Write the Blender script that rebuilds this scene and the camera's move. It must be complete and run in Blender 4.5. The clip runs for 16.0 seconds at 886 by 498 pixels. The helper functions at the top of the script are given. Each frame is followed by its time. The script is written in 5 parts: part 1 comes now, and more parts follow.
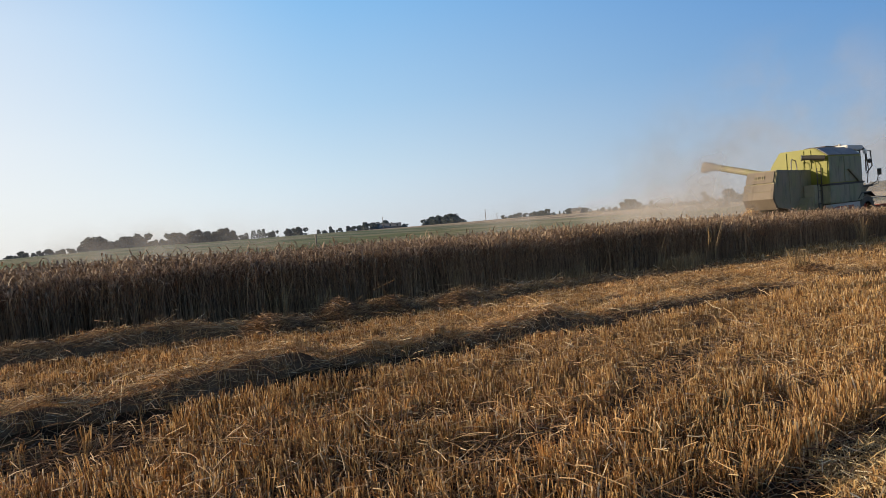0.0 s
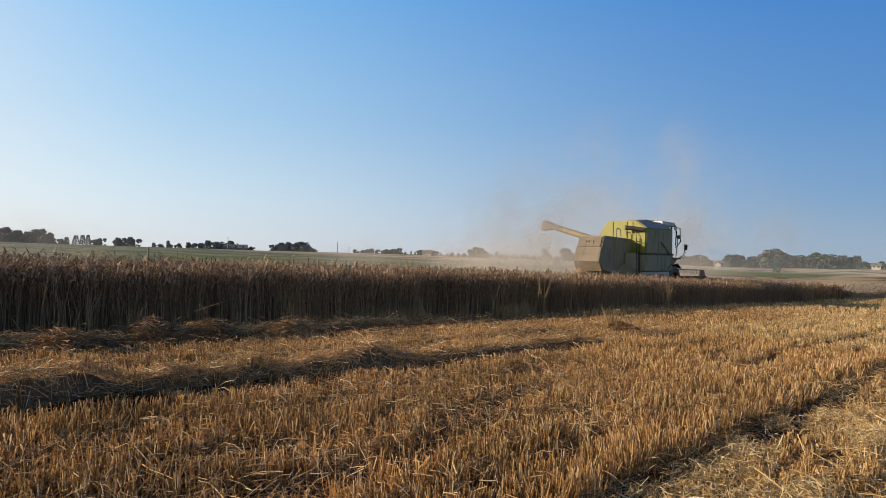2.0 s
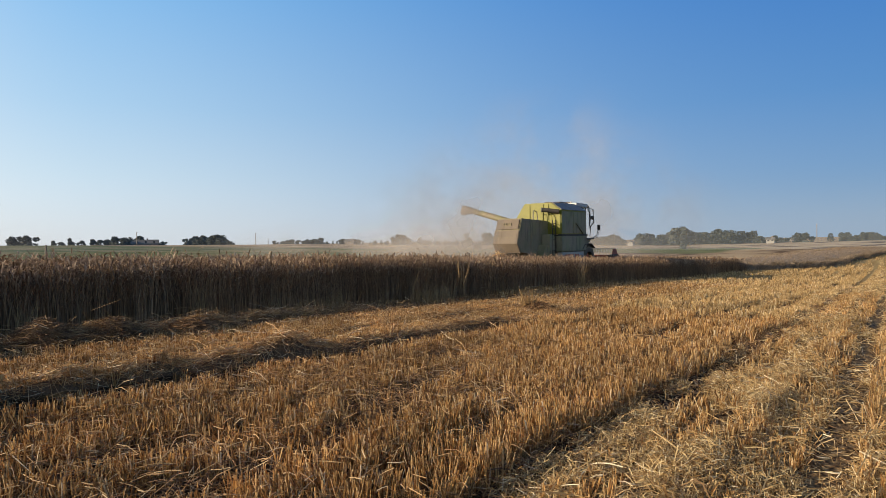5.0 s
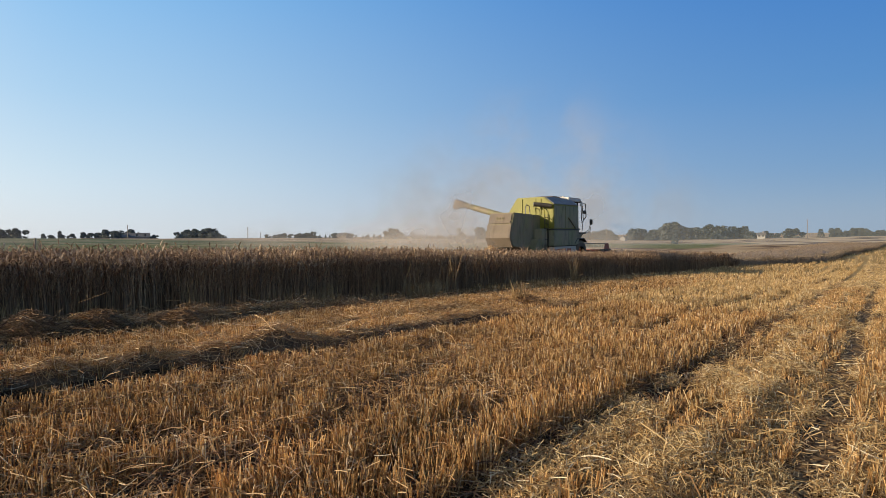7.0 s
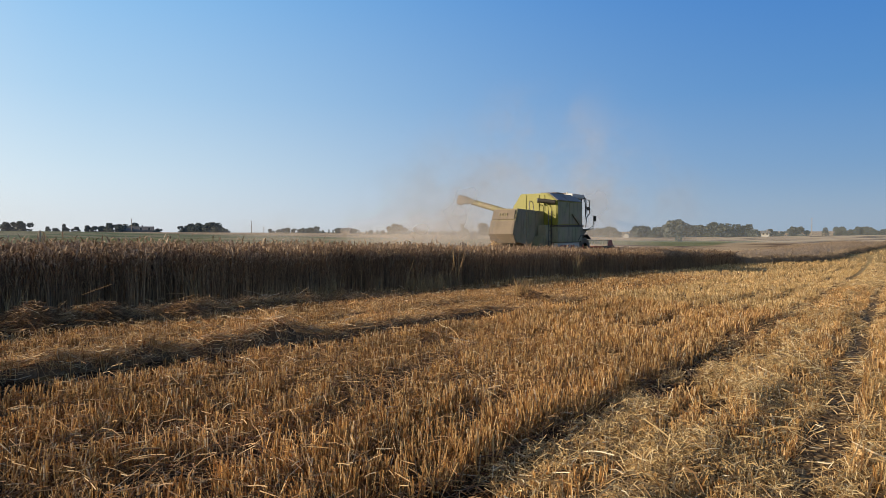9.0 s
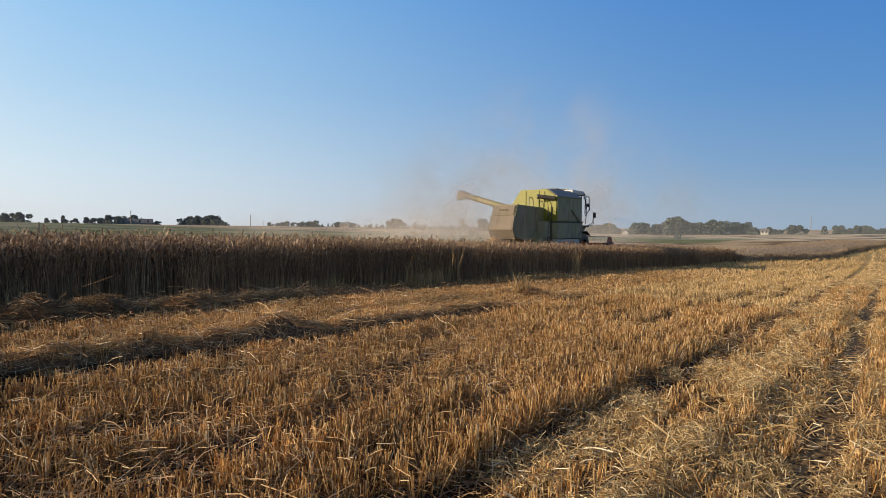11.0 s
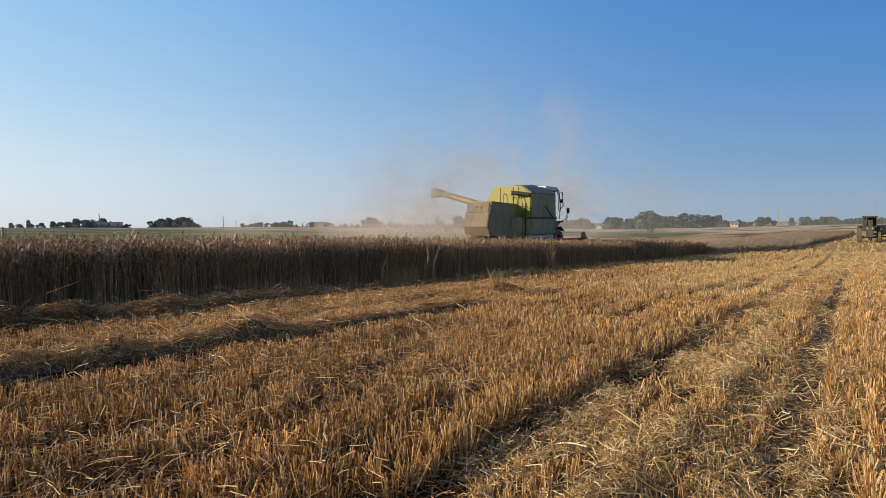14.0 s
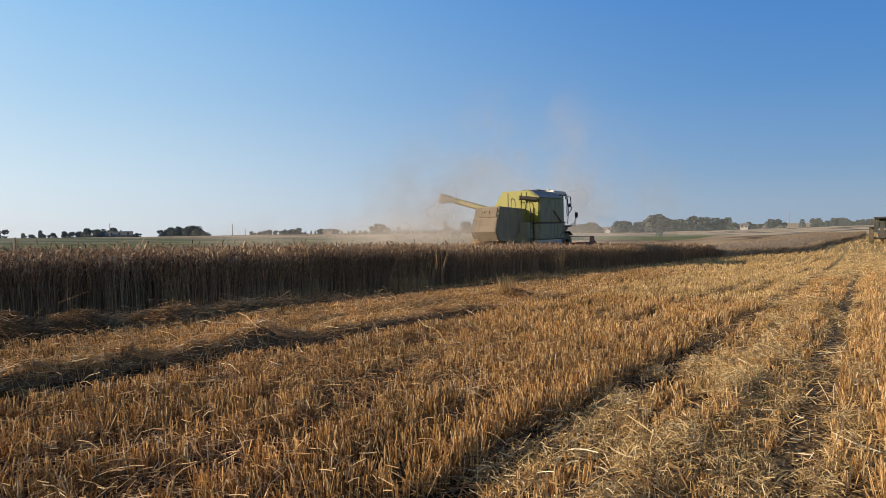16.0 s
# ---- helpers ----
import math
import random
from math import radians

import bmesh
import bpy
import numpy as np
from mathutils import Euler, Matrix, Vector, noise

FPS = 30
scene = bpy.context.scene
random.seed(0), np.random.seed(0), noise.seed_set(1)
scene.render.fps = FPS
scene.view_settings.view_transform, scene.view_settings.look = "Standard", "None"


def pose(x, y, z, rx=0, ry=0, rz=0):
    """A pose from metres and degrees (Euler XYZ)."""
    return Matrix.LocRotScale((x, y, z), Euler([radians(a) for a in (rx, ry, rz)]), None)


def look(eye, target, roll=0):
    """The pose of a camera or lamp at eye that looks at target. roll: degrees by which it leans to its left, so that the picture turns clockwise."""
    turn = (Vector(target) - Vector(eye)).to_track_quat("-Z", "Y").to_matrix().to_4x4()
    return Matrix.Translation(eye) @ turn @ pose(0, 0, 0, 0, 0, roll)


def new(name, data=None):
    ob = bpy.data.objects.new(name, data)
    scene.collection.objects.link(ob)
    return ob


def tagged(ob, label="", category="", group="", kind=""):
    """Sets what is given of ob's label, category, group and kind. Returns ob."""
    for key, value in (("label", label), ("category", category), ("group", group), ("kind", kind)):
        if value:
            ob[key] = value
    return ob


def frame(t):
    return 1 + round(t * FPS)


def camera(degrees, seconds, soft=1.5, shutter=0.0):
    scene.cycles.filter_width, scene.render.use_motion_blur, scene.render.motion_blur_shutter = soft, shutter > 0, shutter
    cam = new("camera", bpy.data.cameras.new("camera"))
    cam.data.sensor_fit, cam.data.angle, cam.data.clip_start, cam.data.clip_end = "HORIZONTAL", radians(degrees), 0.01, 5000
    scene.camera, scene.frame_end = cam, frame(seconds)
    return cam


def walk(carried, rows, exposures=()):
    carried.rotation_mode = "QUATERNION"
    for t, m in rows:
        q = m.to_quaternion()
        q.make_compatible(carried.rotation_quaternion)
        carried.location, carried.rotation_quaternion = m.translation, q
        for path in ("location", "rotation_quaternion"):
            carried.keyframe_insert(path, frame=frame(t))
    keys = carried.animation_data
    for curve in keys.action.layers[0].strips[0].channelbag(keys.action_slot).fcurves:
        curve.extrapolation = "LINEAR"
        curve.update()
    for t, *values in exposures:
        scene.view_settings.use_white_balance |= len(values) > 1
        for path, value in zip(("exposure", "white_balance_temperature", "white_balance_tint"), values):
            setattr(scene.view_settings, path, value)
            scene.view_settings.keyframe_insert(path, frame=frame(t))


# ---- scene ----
cam = camera(71.28, 16.0, 0.8)
# seconds, x, y, z, pitch, roll, yaw; x across the drill rows, y along them
ROWS = [
    (0, -0.095, -0.321, 1.256, -2.39, 5.22, 57.17),
    (0.5, -0.106, -0.267, 1.248, -1.58, 3.15, 53.35),
    (1, -0.064, -0.196, 1.24, -1.23, 3.44, 49.24),
    (1.5, -0.057, -0.117, 1.23, -1.14, 1.66, 45.35),
    (2, -0.039, -0.15, 1.231, 0.43, -1.1, 43.52),
    (2.5, -0.033, -0.144, 1.226, 0.74, -1.33, 42.57),
    (3, -0.017, -0.122, 1.219, 0.4, -1.04, 40.49),
    (3.5, -0.006, -0.089, 1.2, -0.71, -0.45, 39.1),
    (4, -0.006, -0.061, 1.186, -1.16, -0.12, 37.69),
    (4.5, 0.011, -0.052, 1.196, -0.89, 1.93, 36.58),
    (5, 0.017, -0.047, 1.198, -0.75, 0.84, 36.4),
    (7.5, 0.012, 0.001, 1.169, -1.34, 0.63, 35.68),
    (8, 0.002, 0.002, 1.16, -1.2, -0.21, 36.4),
    (8.5, 0.009, 0.01, 1.162, -1.66, 0.66, 36.28),
    (9, 0.003, 0.006, 1.168, -1.67, 0.22, 36.04),
    (11.5, -0.004, -0.007, 1.178, -2.29, -0.4, 35.84),
    (12, 0.008, 0.013, 1.195, -1.78, 0.5, 34.42),
    (12.5, 0, -0, 1.189, -1.57, 0, 35),
    (13, 0.006, 0.027, 1.175, -2.54, 0.51, 34.71),
    (13.5, -0, 0.023, 1.18, -2.14, 1.04, 34.43),
    (14, 0.007, 0.029, 1.175, -2.34, 0.69, 33.71),
    (14.5, 0, 0.031, 1.173, -1.99, 0.3, 33.76),
    (15, 0, 0.024, 1.174, -2.67, 1.13, 33.65),
    (15.5, 0.012, 0.006, 1.177, -1.89, 1.61, 34.85),
    (16, 0.004, 0.033, 1.177, -1.8, 1.33, 34.46),
]
walk(cam, [(t, pose(x, y, z, 90 + pitch, roll, yaw)) for t, x, y, z, pitch, roll, yaw in ROWS])

# ---- light ----
SUN_AZ, SUN_EL = radians(-150), radians(16)     # from +y, clockwise seen from above
TO_SUN = Vector((math.sin(SUN_AZ) * math.cos(SUN_EL), math.cos(SUN_AZ) * math.cos(SUN_EL), math.sin(SUN_EL)))
world = bpy.data.worlds.new("sky")
scene.world = world
world.use_nodes = True
wn, wl = world.node_tree.nodes, world.node_tree.links
sky = wn.new("ShaderNodeTexSky")
sky.sky_type, sky.sun_disc = "NISHITA", False
sky.sun_elevation, sky.sun_rotation = SUN_EL, SUN_AZ
sky.air_density, sky.dust_density, sky.ozone_density, sky.altitude = 1.0, 1.0, 3.0, 100
wl.new(sky.outputs[0], wn["Background"].inputs["Color"])
wn["Background"].inputs["Strength"].default_value = 0.10
# summer haze: the whole dome pales towards the horizon and, all round, towards the sun's side
tc = wn.new("ShaderNodeTexCoord")
sep = wn.new("ShaderNodeSeparateXYZ")
wl.new(tc.outputs["Generated"], sep.inputs[0])
flat = wn.new("ShaderNodeVectorMath")
flat.operation = "MULTIPLY"
flat.inputs[1].default_value = (1, 1, 0)
wl.new(tc.outputs["Generated"], flat.inputs[0])
norm = wn.new("ShaderNodeVectorMath")
norm.operation = "NORMALIZE"
wl.new(flat.outputs[0], norm.inputs[0])
dot = wn.new("ShaderNodeVectorMath")
dot.operation = "DOT_PRODUCT"
dot.inputs[1].default_value = (math.sin(SUN_AZ), math.cos(SUN_AZ), 0)
wl.new(norm.outputs[0], dot.inputs[0])
near_sun = wn.new("ShaderNodeMapRange")
near_sun.interpolation_type = "SMOOTHSTEP"
near_sun.inputs[1].default_value, near_sun.inputs[2].default_value = -1.12, 0.45
wl.new(dot.outputs["Value"], near_sun.inputs[0])


def dome(stops):
    r = wn.new("ShaderNodeValToRGB")
    e = r.color_ramp.elements
    while len(e) < len(stops):
        e.new(0.5)
    for el, (p, c) in zip(e, stops):
        el.position, el.color = p, (*c, 1)
    wl.new(sep.outputs["Z"], r.inputs[0])
    return r.outputs[0]


away = dome([(0.0, (0.20, 0.325, 0.50)), (0.1, (0.115, 0.27, 0.54)), (0.2, (0.055, 0.225, 0.56)), (0.38, (0.019, 0.17, 0.575)), (0.6, (0.03, 0.08, 0.22)), (1.0, (0.02, 0.04, 0.10))])
towards = dome([(0.0, (0.93, 0.97, 1.0)), (0.1, (0.71, 0.88, 1.0)), (0.2, (0.51, 0.765, 1.0)), (0.38, (0.265, 0.60, 1.0)), (0.6, (0.08, 0.15, 0.30)), (1.0, (0.025, 0.045, 0.10))])
hazy = wn.new("ShaderNodeMix")
hazy.data_type = "RGBA"
wl.new(near_sun.outputs[0], hazy.inputs[0])
wl.new(away, hazy.inputs[6])
wl.new(towards, hazy.inputs[7])
aureole = dome([(0.0, (1.0, 0.985, 0.95)), (0.15, (0.95, 0.97, 0.99)), (0.3, (0.78, 0.88, 1.0)), (0.5, (0.35, 0.52, 0.80)), (0.7, (0.10, 0.17, 0.32)), (1.0, (0.025, 0.045, 0.10))])
by_sun = wn.new("ShaderNodeMapRange")
by_sun.interpolation_type = "SMOOTHSTEP"
by_sun.inputs[1].default_value, by_sun.inputs[2].default_value = 0.08, 0.72
wl.new(dot.outputs["Value"], by_sun.inputs[0])
glow = wn.new("ShaderNodeMix")
glow.data_type = "RGBA"
wl.new(by_sun.outputs[0], glow.inputs[0])
wl.new(hazy.outputs[2], glow.inputs[6])
wl.new(aureole, glow.inputs[7])
haze = wn.new("ShaderNodeBackground")
wl.new(glow.outputs[2], haze.inputs["Color"])
both = wn.new("ShaderNodeMixShader")
both.inputs[0].default_value = 0.85
wl.new(wn["Background"].outputs[0], both.inputs[1])
wl.new(haze.outputs[0], both.inputs[2])
wl.new(both.outputs[0], wn["World Output"].inputs["Surface"])
sun_data = bpy.data.lights.new("sun", "SUN")
sun_data.energy, sun_data.angle, sun_data.color = 5.6, radians(0.7), (1.0, 0.80, 0.55)
sun = new("sun", sun_data)
sun.matrix_world = look(TO_SUN * 50, (0, 0, 0))
scene.view_settings.exposure = 0.0


# ---- materials ----
def nodes_of(name):
    m = bpy.data.materials.new(name)
    m.use_nodes = True
    return m, m.node_tree.nodes, m.node_tree.links


def rgba(c):
    return (*c, 1)


def ramp(n, stops):
    r = n.new("ShaderNodeValToRGB")
    e = r.color_ramp.elements
    while len(e) < len(stops):
        e.new(0.5)
    for el, (p, c) in zip(e, stops):
        el.position, el.color = p, rgba(c)
    return r


def surface(name, stops, rough=0.7, metal=0.0, scale=3.0, fine=40.0, bump=0.1, dust=0.0, coords="Object", distance=0.01):
    """Two scales of noise over a colour ramp, dust lying on what faces up, and a fine bump."""
    m, n, l = nodes_of(name)
    b = n["Principled BSDF"]
    tc = n.new("ShaderNodeTexCoord")
    a, f, mix = n.new("ShaderNodeTexNoise"), n.new("ShaderNodeTexNoise"), n.new("ShaderNodeMix")
    a.inputs["Scale"].default_value, f.inputs["Scale"].default_value = scale, fine
    a.inputs["Detail"].default_value, f.inputs["Detail"].default_value = 5, 4
    mix.inputs[0].default_value = 0.45
    r = ramp(n, stops)
    for t in (a, f):
        l.new(tc.outputs[coords], t.inputs["Vector"])
    l.new(a.outputs["Fac"], mix.inputs[2])
    l.new(f.outputs["Fac"], mix.inputs[3])
    l.new(mix.outputs[0], r.inputs[0])
    out = r.outputs[0]
    if dust:
        g, s, mr, dm = n.new("ShaderNodeNewGeometry"), n.new("ShaderNodeSeparateXYZ"), n.new("ShaderNodeMapRange"), n.new("ShaderNodeMix")
        mul = n.new("ShaderNodeMath")
        mul.operation = "MULTIPLY"
        dm.data_type = "RGBA"
        l.new(g.outputs["Normal"], s.inputs[0])
        l.new(s.outputs["Z"], mr.inputs[0])
        mr.inputs[1].default_value, mr.inputs[2].default_value, mr.inputs[3].default_value, mr.inputs[4].default_value = -0.3, 0.9, dust * 0.5, min(1.0, dust * 1.5)
        l.new(mr.outputs[0], mul.inputs[0])
        l.new(a.outputs["Fac"], mul.inputs[1])
        l.new(mul.outputs[0], dm.inputs[0])
        l.new(out, dm.inputs[6])
        dm.inputs[7].default_value = (0.36, 0.29, 0.19, 1)
        out = dm.outputs[2]
    l.new(out, b.inputs["Base Color"])
    b.inputs["Roughness"].default_value, b.inputs["Metallic"].default_value = rough, metal
    if bump:
        bp = n.new("ShaderNodeBump")
        bp.inputs["Strength"].default_value, bp.inputs["Distance"].default_value = bump, distance
        l.new(f.outputs["Fac"], bp.inputs["Height"])
        l.new(bp.outputs[0], b.inputs["Normal"])
    return m


def blades(name, stops, through_light=0.3, rough=0.55):
    """Dry stems and leaves: each one has a tone of its own, and light shines through in part."""
    m, n, l = nodes_of(name)
    b, out = n["Principled BSDF"], n["Material Output"]
    g = n.new("ShaderNodeNewGeometry")
    r = ramp(n, stops)
    l.new(g.outputs["Random Per Island"], r.inputs[0])
    tc, t = n.new("ShaderNodeTexCoord"), n.new("ShaderNodeTexNoise")
    t.inputs["Scale"].default_value, t.inputs["Detail"].default_value = 0.9, 3
    l.new(tc.outputs["Object"], t.inputs["Vector"])
    hs = n.new("ShaderNodeHueSaturation")
    mr = n.new("ShaderNodeMapRange")
    mr.inputs[1].default_value, mr.inputs[2].default_value, mr.inputs[3].default_value, mr.inputs[4].default_value = 0.3, 0.7, 0.75, 1.2
    l.new(t.outputs["Fac"], mr.inputs[0])
    l.new(mr.outputs[0], hs.inputs["Value"])
    l.new(r.outputs[0], hs.inputs["Color"])
    l.new(hs.outputs[0], b.inputs["Base Color"])
    b.inputs["Roughness"].default_value = rough
    tr, mix = n.new("ShaderNodeBsdfTranslucent"), n.new("ShaderNodeMixShader")
    l.new(hs.outputs[0], tr.inputs["Color"])
    mix.inputs[0].default_value = through_light
    l.new(b.outputs[0], mix.inputs[1])
    l.new(tr.outputs[0], mix.inputs[2])
    l.new(mix.outputs[0], out.inputs["Surface"])
    return m


def grimy(name, paint, dust, stain):
    """Old paint under dust: broad patches of dust, and dark oily streaks that run down the sheet."""
    m, n, l = nodes_of(name)
    b, tc = n["Principled BSDF"], n.new("ShaderNodeTexCoord")

    def cloud(scale, stretch, lo, hi, detail=6):
        mp, t, r = n.new("ShaderNodeMapping"), n.new("ShaderNodeTexNoise"), n.new("ShaderNodeMapRange")
        mp.inputs["Scale"].default_value = stretch
        t.inputs["Scale"].default_value, t.inputs["Detail"].default_value, t.inputs["Roughness"].default_value = scale, detail, 0.6
        r.inputs[1].default_value, r.inputs[2].default_value = lo, hi
        l.new(tc.outputs["Object"], mp.inputs[0])
        l.new(mp.outputs[0], t.inputs["Vector"])
        l.new(t.outputs["Fac"], r.inputs[0])
        return r.outputs[0]

    col = rgba(paint)
    for fac, c in ((cloud(1.3, (1, 1, 1), 0.36, 0.62), dust), (cloud(3.2, (1, 1.4, 0.28), 0.52, 0.72), stain), (cloud(26, (1, 1, 1), 0.58, 0.8), tuple(v * 1.5 for v in dust))):
        x = n.new("ShaderNodeMix")
        x.data_type = "RGBA"
        l.new(fac, x.inputs[0])
        if isinstance(col, tuple):
            x.inputs[6].default_value = col
        else:
            l.new(col, x.inputs[6])
        x.inputs[7].default_value = rgba(c)
        col = x.outputs[2]
    l.new(col, b.inputs["Base Color"])
    bp = n.new("ShaderNodeBump")
    bp.inputs["Strength"].default_value, bp.inputs["Distance"].default_value = 0.25, 0.02
    l.new(cloud(2.2, (1, 1, 1), 0.2, 0.8, 3), bp.inputs["Height"])
    l.new(bp.outputs[0], b.inputs["Normal"])
    b.inputs["Roughness"].default_value = 0.68
    return m


M_WHEAT = blades("ripe_wheat", [(0.0, (0.10, 0.055, 0.03)), (0.5, (0.27, 0.155, 0.08)), (1.0, (0.52, 0.345, 0.19))], 0.12)
M_STUBBLE = blades("stubble_straw", [(0.0, (0.17, 0.078, 0.03)), (0.35, (0.42, 0.226, 0.078)), (0.7, (0.74, 0.485, 0.20)), (0.92, (0.92, 0.67, 0.34)), (1.0, (0.97, 0.86, 0.63))], 0.33, 0.45)
M_LITTER = blades("brown_straw_litter", [(0.0, (0.10, 0.052, 0.028)), (0.6, (0.30, 0.175, 0.082)), (1.0, (0.55, 0.36, 0.18))], 0.25)
M_FARWHEAT = blades("far_pale_wheat", [(0.0, (0.18, 0.13, 0.09)), (0.5, (0.28, 0.215, 0.15)), (1.0, (0.40, 0.32, 0.23))], 0.12)
M_EAR = blades("wheat_ears", [(0.0, (0.12, 0.07, 0.042)), (0.5, (0.33, 0.22, 0.135)), (0.85, (0.54, 0.39, 0.255)), (1.0, (0.70, 0.54, 0.38))], 0.2)
M_STRAW = blades("loose_straw", [(0.0, (0.24, 0.125, 0.06)), (0.5, (0.58, 0.37, 0.17)), (0.85, (0.80, 0.57, 0.30)), (1.0, (0.92, 0.78, 0.54))], 0.3)
M_PALE = blades("pale_chaff", [(0.0, (0.26, 0.15, 0.06)), (0.5, (0.60, 0.41, 0.175)), (0.9, (0.84, 0.66, 0.36)), (1.0, (0.95, 0.84, 0.60))], 0.28)
M_HEAP = surface("matted_straw", [(0.3, (0.07, 0.045, 0.026)), (0.5, (0.17, 0.105, 0.055)), (0.7, (0.34, 0.22, 0.11))], 0.85, 0, 6, 70, 0.8, distance=0.03)
# leaf greens greyed and lightened to carry the haze of distance
M_LEAF = blades("far_foliage_haze_tint", [(0.0, (0.065, 0.078, 0.066)), (0.5, (0.095, 0.11, 0.092)), (1.0, (0.13, 0.142, 0.118))], 0.35)
M_WEED = blades("dry_weed", [(0.0, (0.25, 0.155, 0.07)), (1.0, (0.50, 0.35, 0.17))], 0.3)
M_BARK = surface("bark", [(0.3, (0.05, 0.04, 0.03)), (0.7, (0.12, 0.09, 0.07))], 0.9)
M_WOOD = surface("weathered_wood", [(0.3, (0.13, 0.11, 0.09)), (0.7, (0.28, 0.24, 0.19))], 0.85, 0, 4, 60, 0.3)
M_LIME = surface("lime_green_paint", [(0.3, (0.145, 0.145, 0.006)), (0.7, (0.225, 0.22, 0.01))], 0.5, 0, 1.5, 30, 0.05, 0.05)
M_LIMEDIRT = grimy("dusty_green_paint", (0.20, 0.19, 0.085), (0.23, 0.19, 0.125), (0.075, 0.068, 0.045))
# shaded copy of the lime paint for the sunless side, with dust patches
M_LIMESHADE = grimy("dusty_green_shade_paint", (0.21, 0.225, 0.11), (0.25, 0.22, 0.15), (0.10, 0.10, 0.06))
M_PLATE = surface("dusty_white_panel", [(0.3, (0.36, 0.34, 0.30)), (0.7, (0.50, 0.48, 0.43))], 0.5, 0, 1.4, 22, 0.05, 0.4)
M_OLDRED = surface("dusty_dull_red_paint", [(0.3, (0.25, 0.05, 0.03)), (0.7, (0.36, 0.09, 0.055))], 0.6, 0, 2, 25, 0.05, 0.25)
M_WHITE = surface("grey_white_paint", [(0.3, (0.36, 0.37, 0.37)), (0.7, (0.50, 0.50, 0.49))], 0.4, 0, 1.5, 25, 0.04, 0.3)
# the grey-white paint again, darkened for the roof slope turned from the sun
M_WHITESHADE = surface("shaded_white_roof_sheet", [(0.3, (0.15, 0.155, 0.165)), (0.7, (0.25, 0.255, 0.26))], 0.55, 0, 1.5, 25, 0.04, 0.12)
M_GREYP = grimy("pale_grey_panel", (0.135, 0.11, 0.08), (0.17, 0.133, 0.097), (0.075, 0.058, 0.042))
M_RED = surface("red_paint", [(0.3, (0.38, 0.035, 0.02)), (0.7, (0.52, 0.06, 0.03))], 0.45, 0, 2, 25, 0.05, 0.3)
M_BLACK = surface("black_steel", [(0.3, (0.015, 0.015, 0.015)), (0.7, (0.04, 0.038, 0.035))], 0.6, 0.1, 3, 30, 0.1, 0.12)
M_STEEL = surface("worn_steel", [(0.3, (0.22, 0.21, 0.2)), (0.7, (0.42, 0.4, 0.37))], 0.4, 0.7, 4, 40, 0.1, 0.3)
M_TYRE = surface("dusty_tyre_rubber", [(0.3, (0.02, 0.019, 0.018)), (0.7, (0.06, 0.05, 0.04))], 0.9, 0, 5, 50, 0.3, 0.5)
M_WALLW = surface("white_plaster", [(0.3, (0.27, 0.26, 0.24)), (0.7, (0.36, 0.35, 0.32))], 0.85, 0, 0.6, 8, 0.1)
M_BRICKW = surface("dull_farm_wall", [(0.3, (0.16, 0.13, 0.11)), (0.7, (0.26, 0.22, 0.19))], 0.9, 0, 0.6, 8, 0.1)
M_ROOF = surface("grey_roof_sheet", [(0.3, (0.10, 0.095, 0.09)), (0.7, (0.17, 0.16, 0.15))], 0.8, 0, 0.5, 8, 0.1)
M_BLUE = surface("blue_tractor_paint", [(0.3, (0.012, 0.016, 0.02)), (0.7, (0.025, 0.03, 0.034))], 0.6, 0, 2, 30, 0.05, 0.04)
M_LAMPGLASS = surface("lamp_glass", [(0.3, (0.6, 0.6, 0.58)), (0.7, (0.75, 0.75, 0.72))], 0.15, 0, 2, 30, 0)


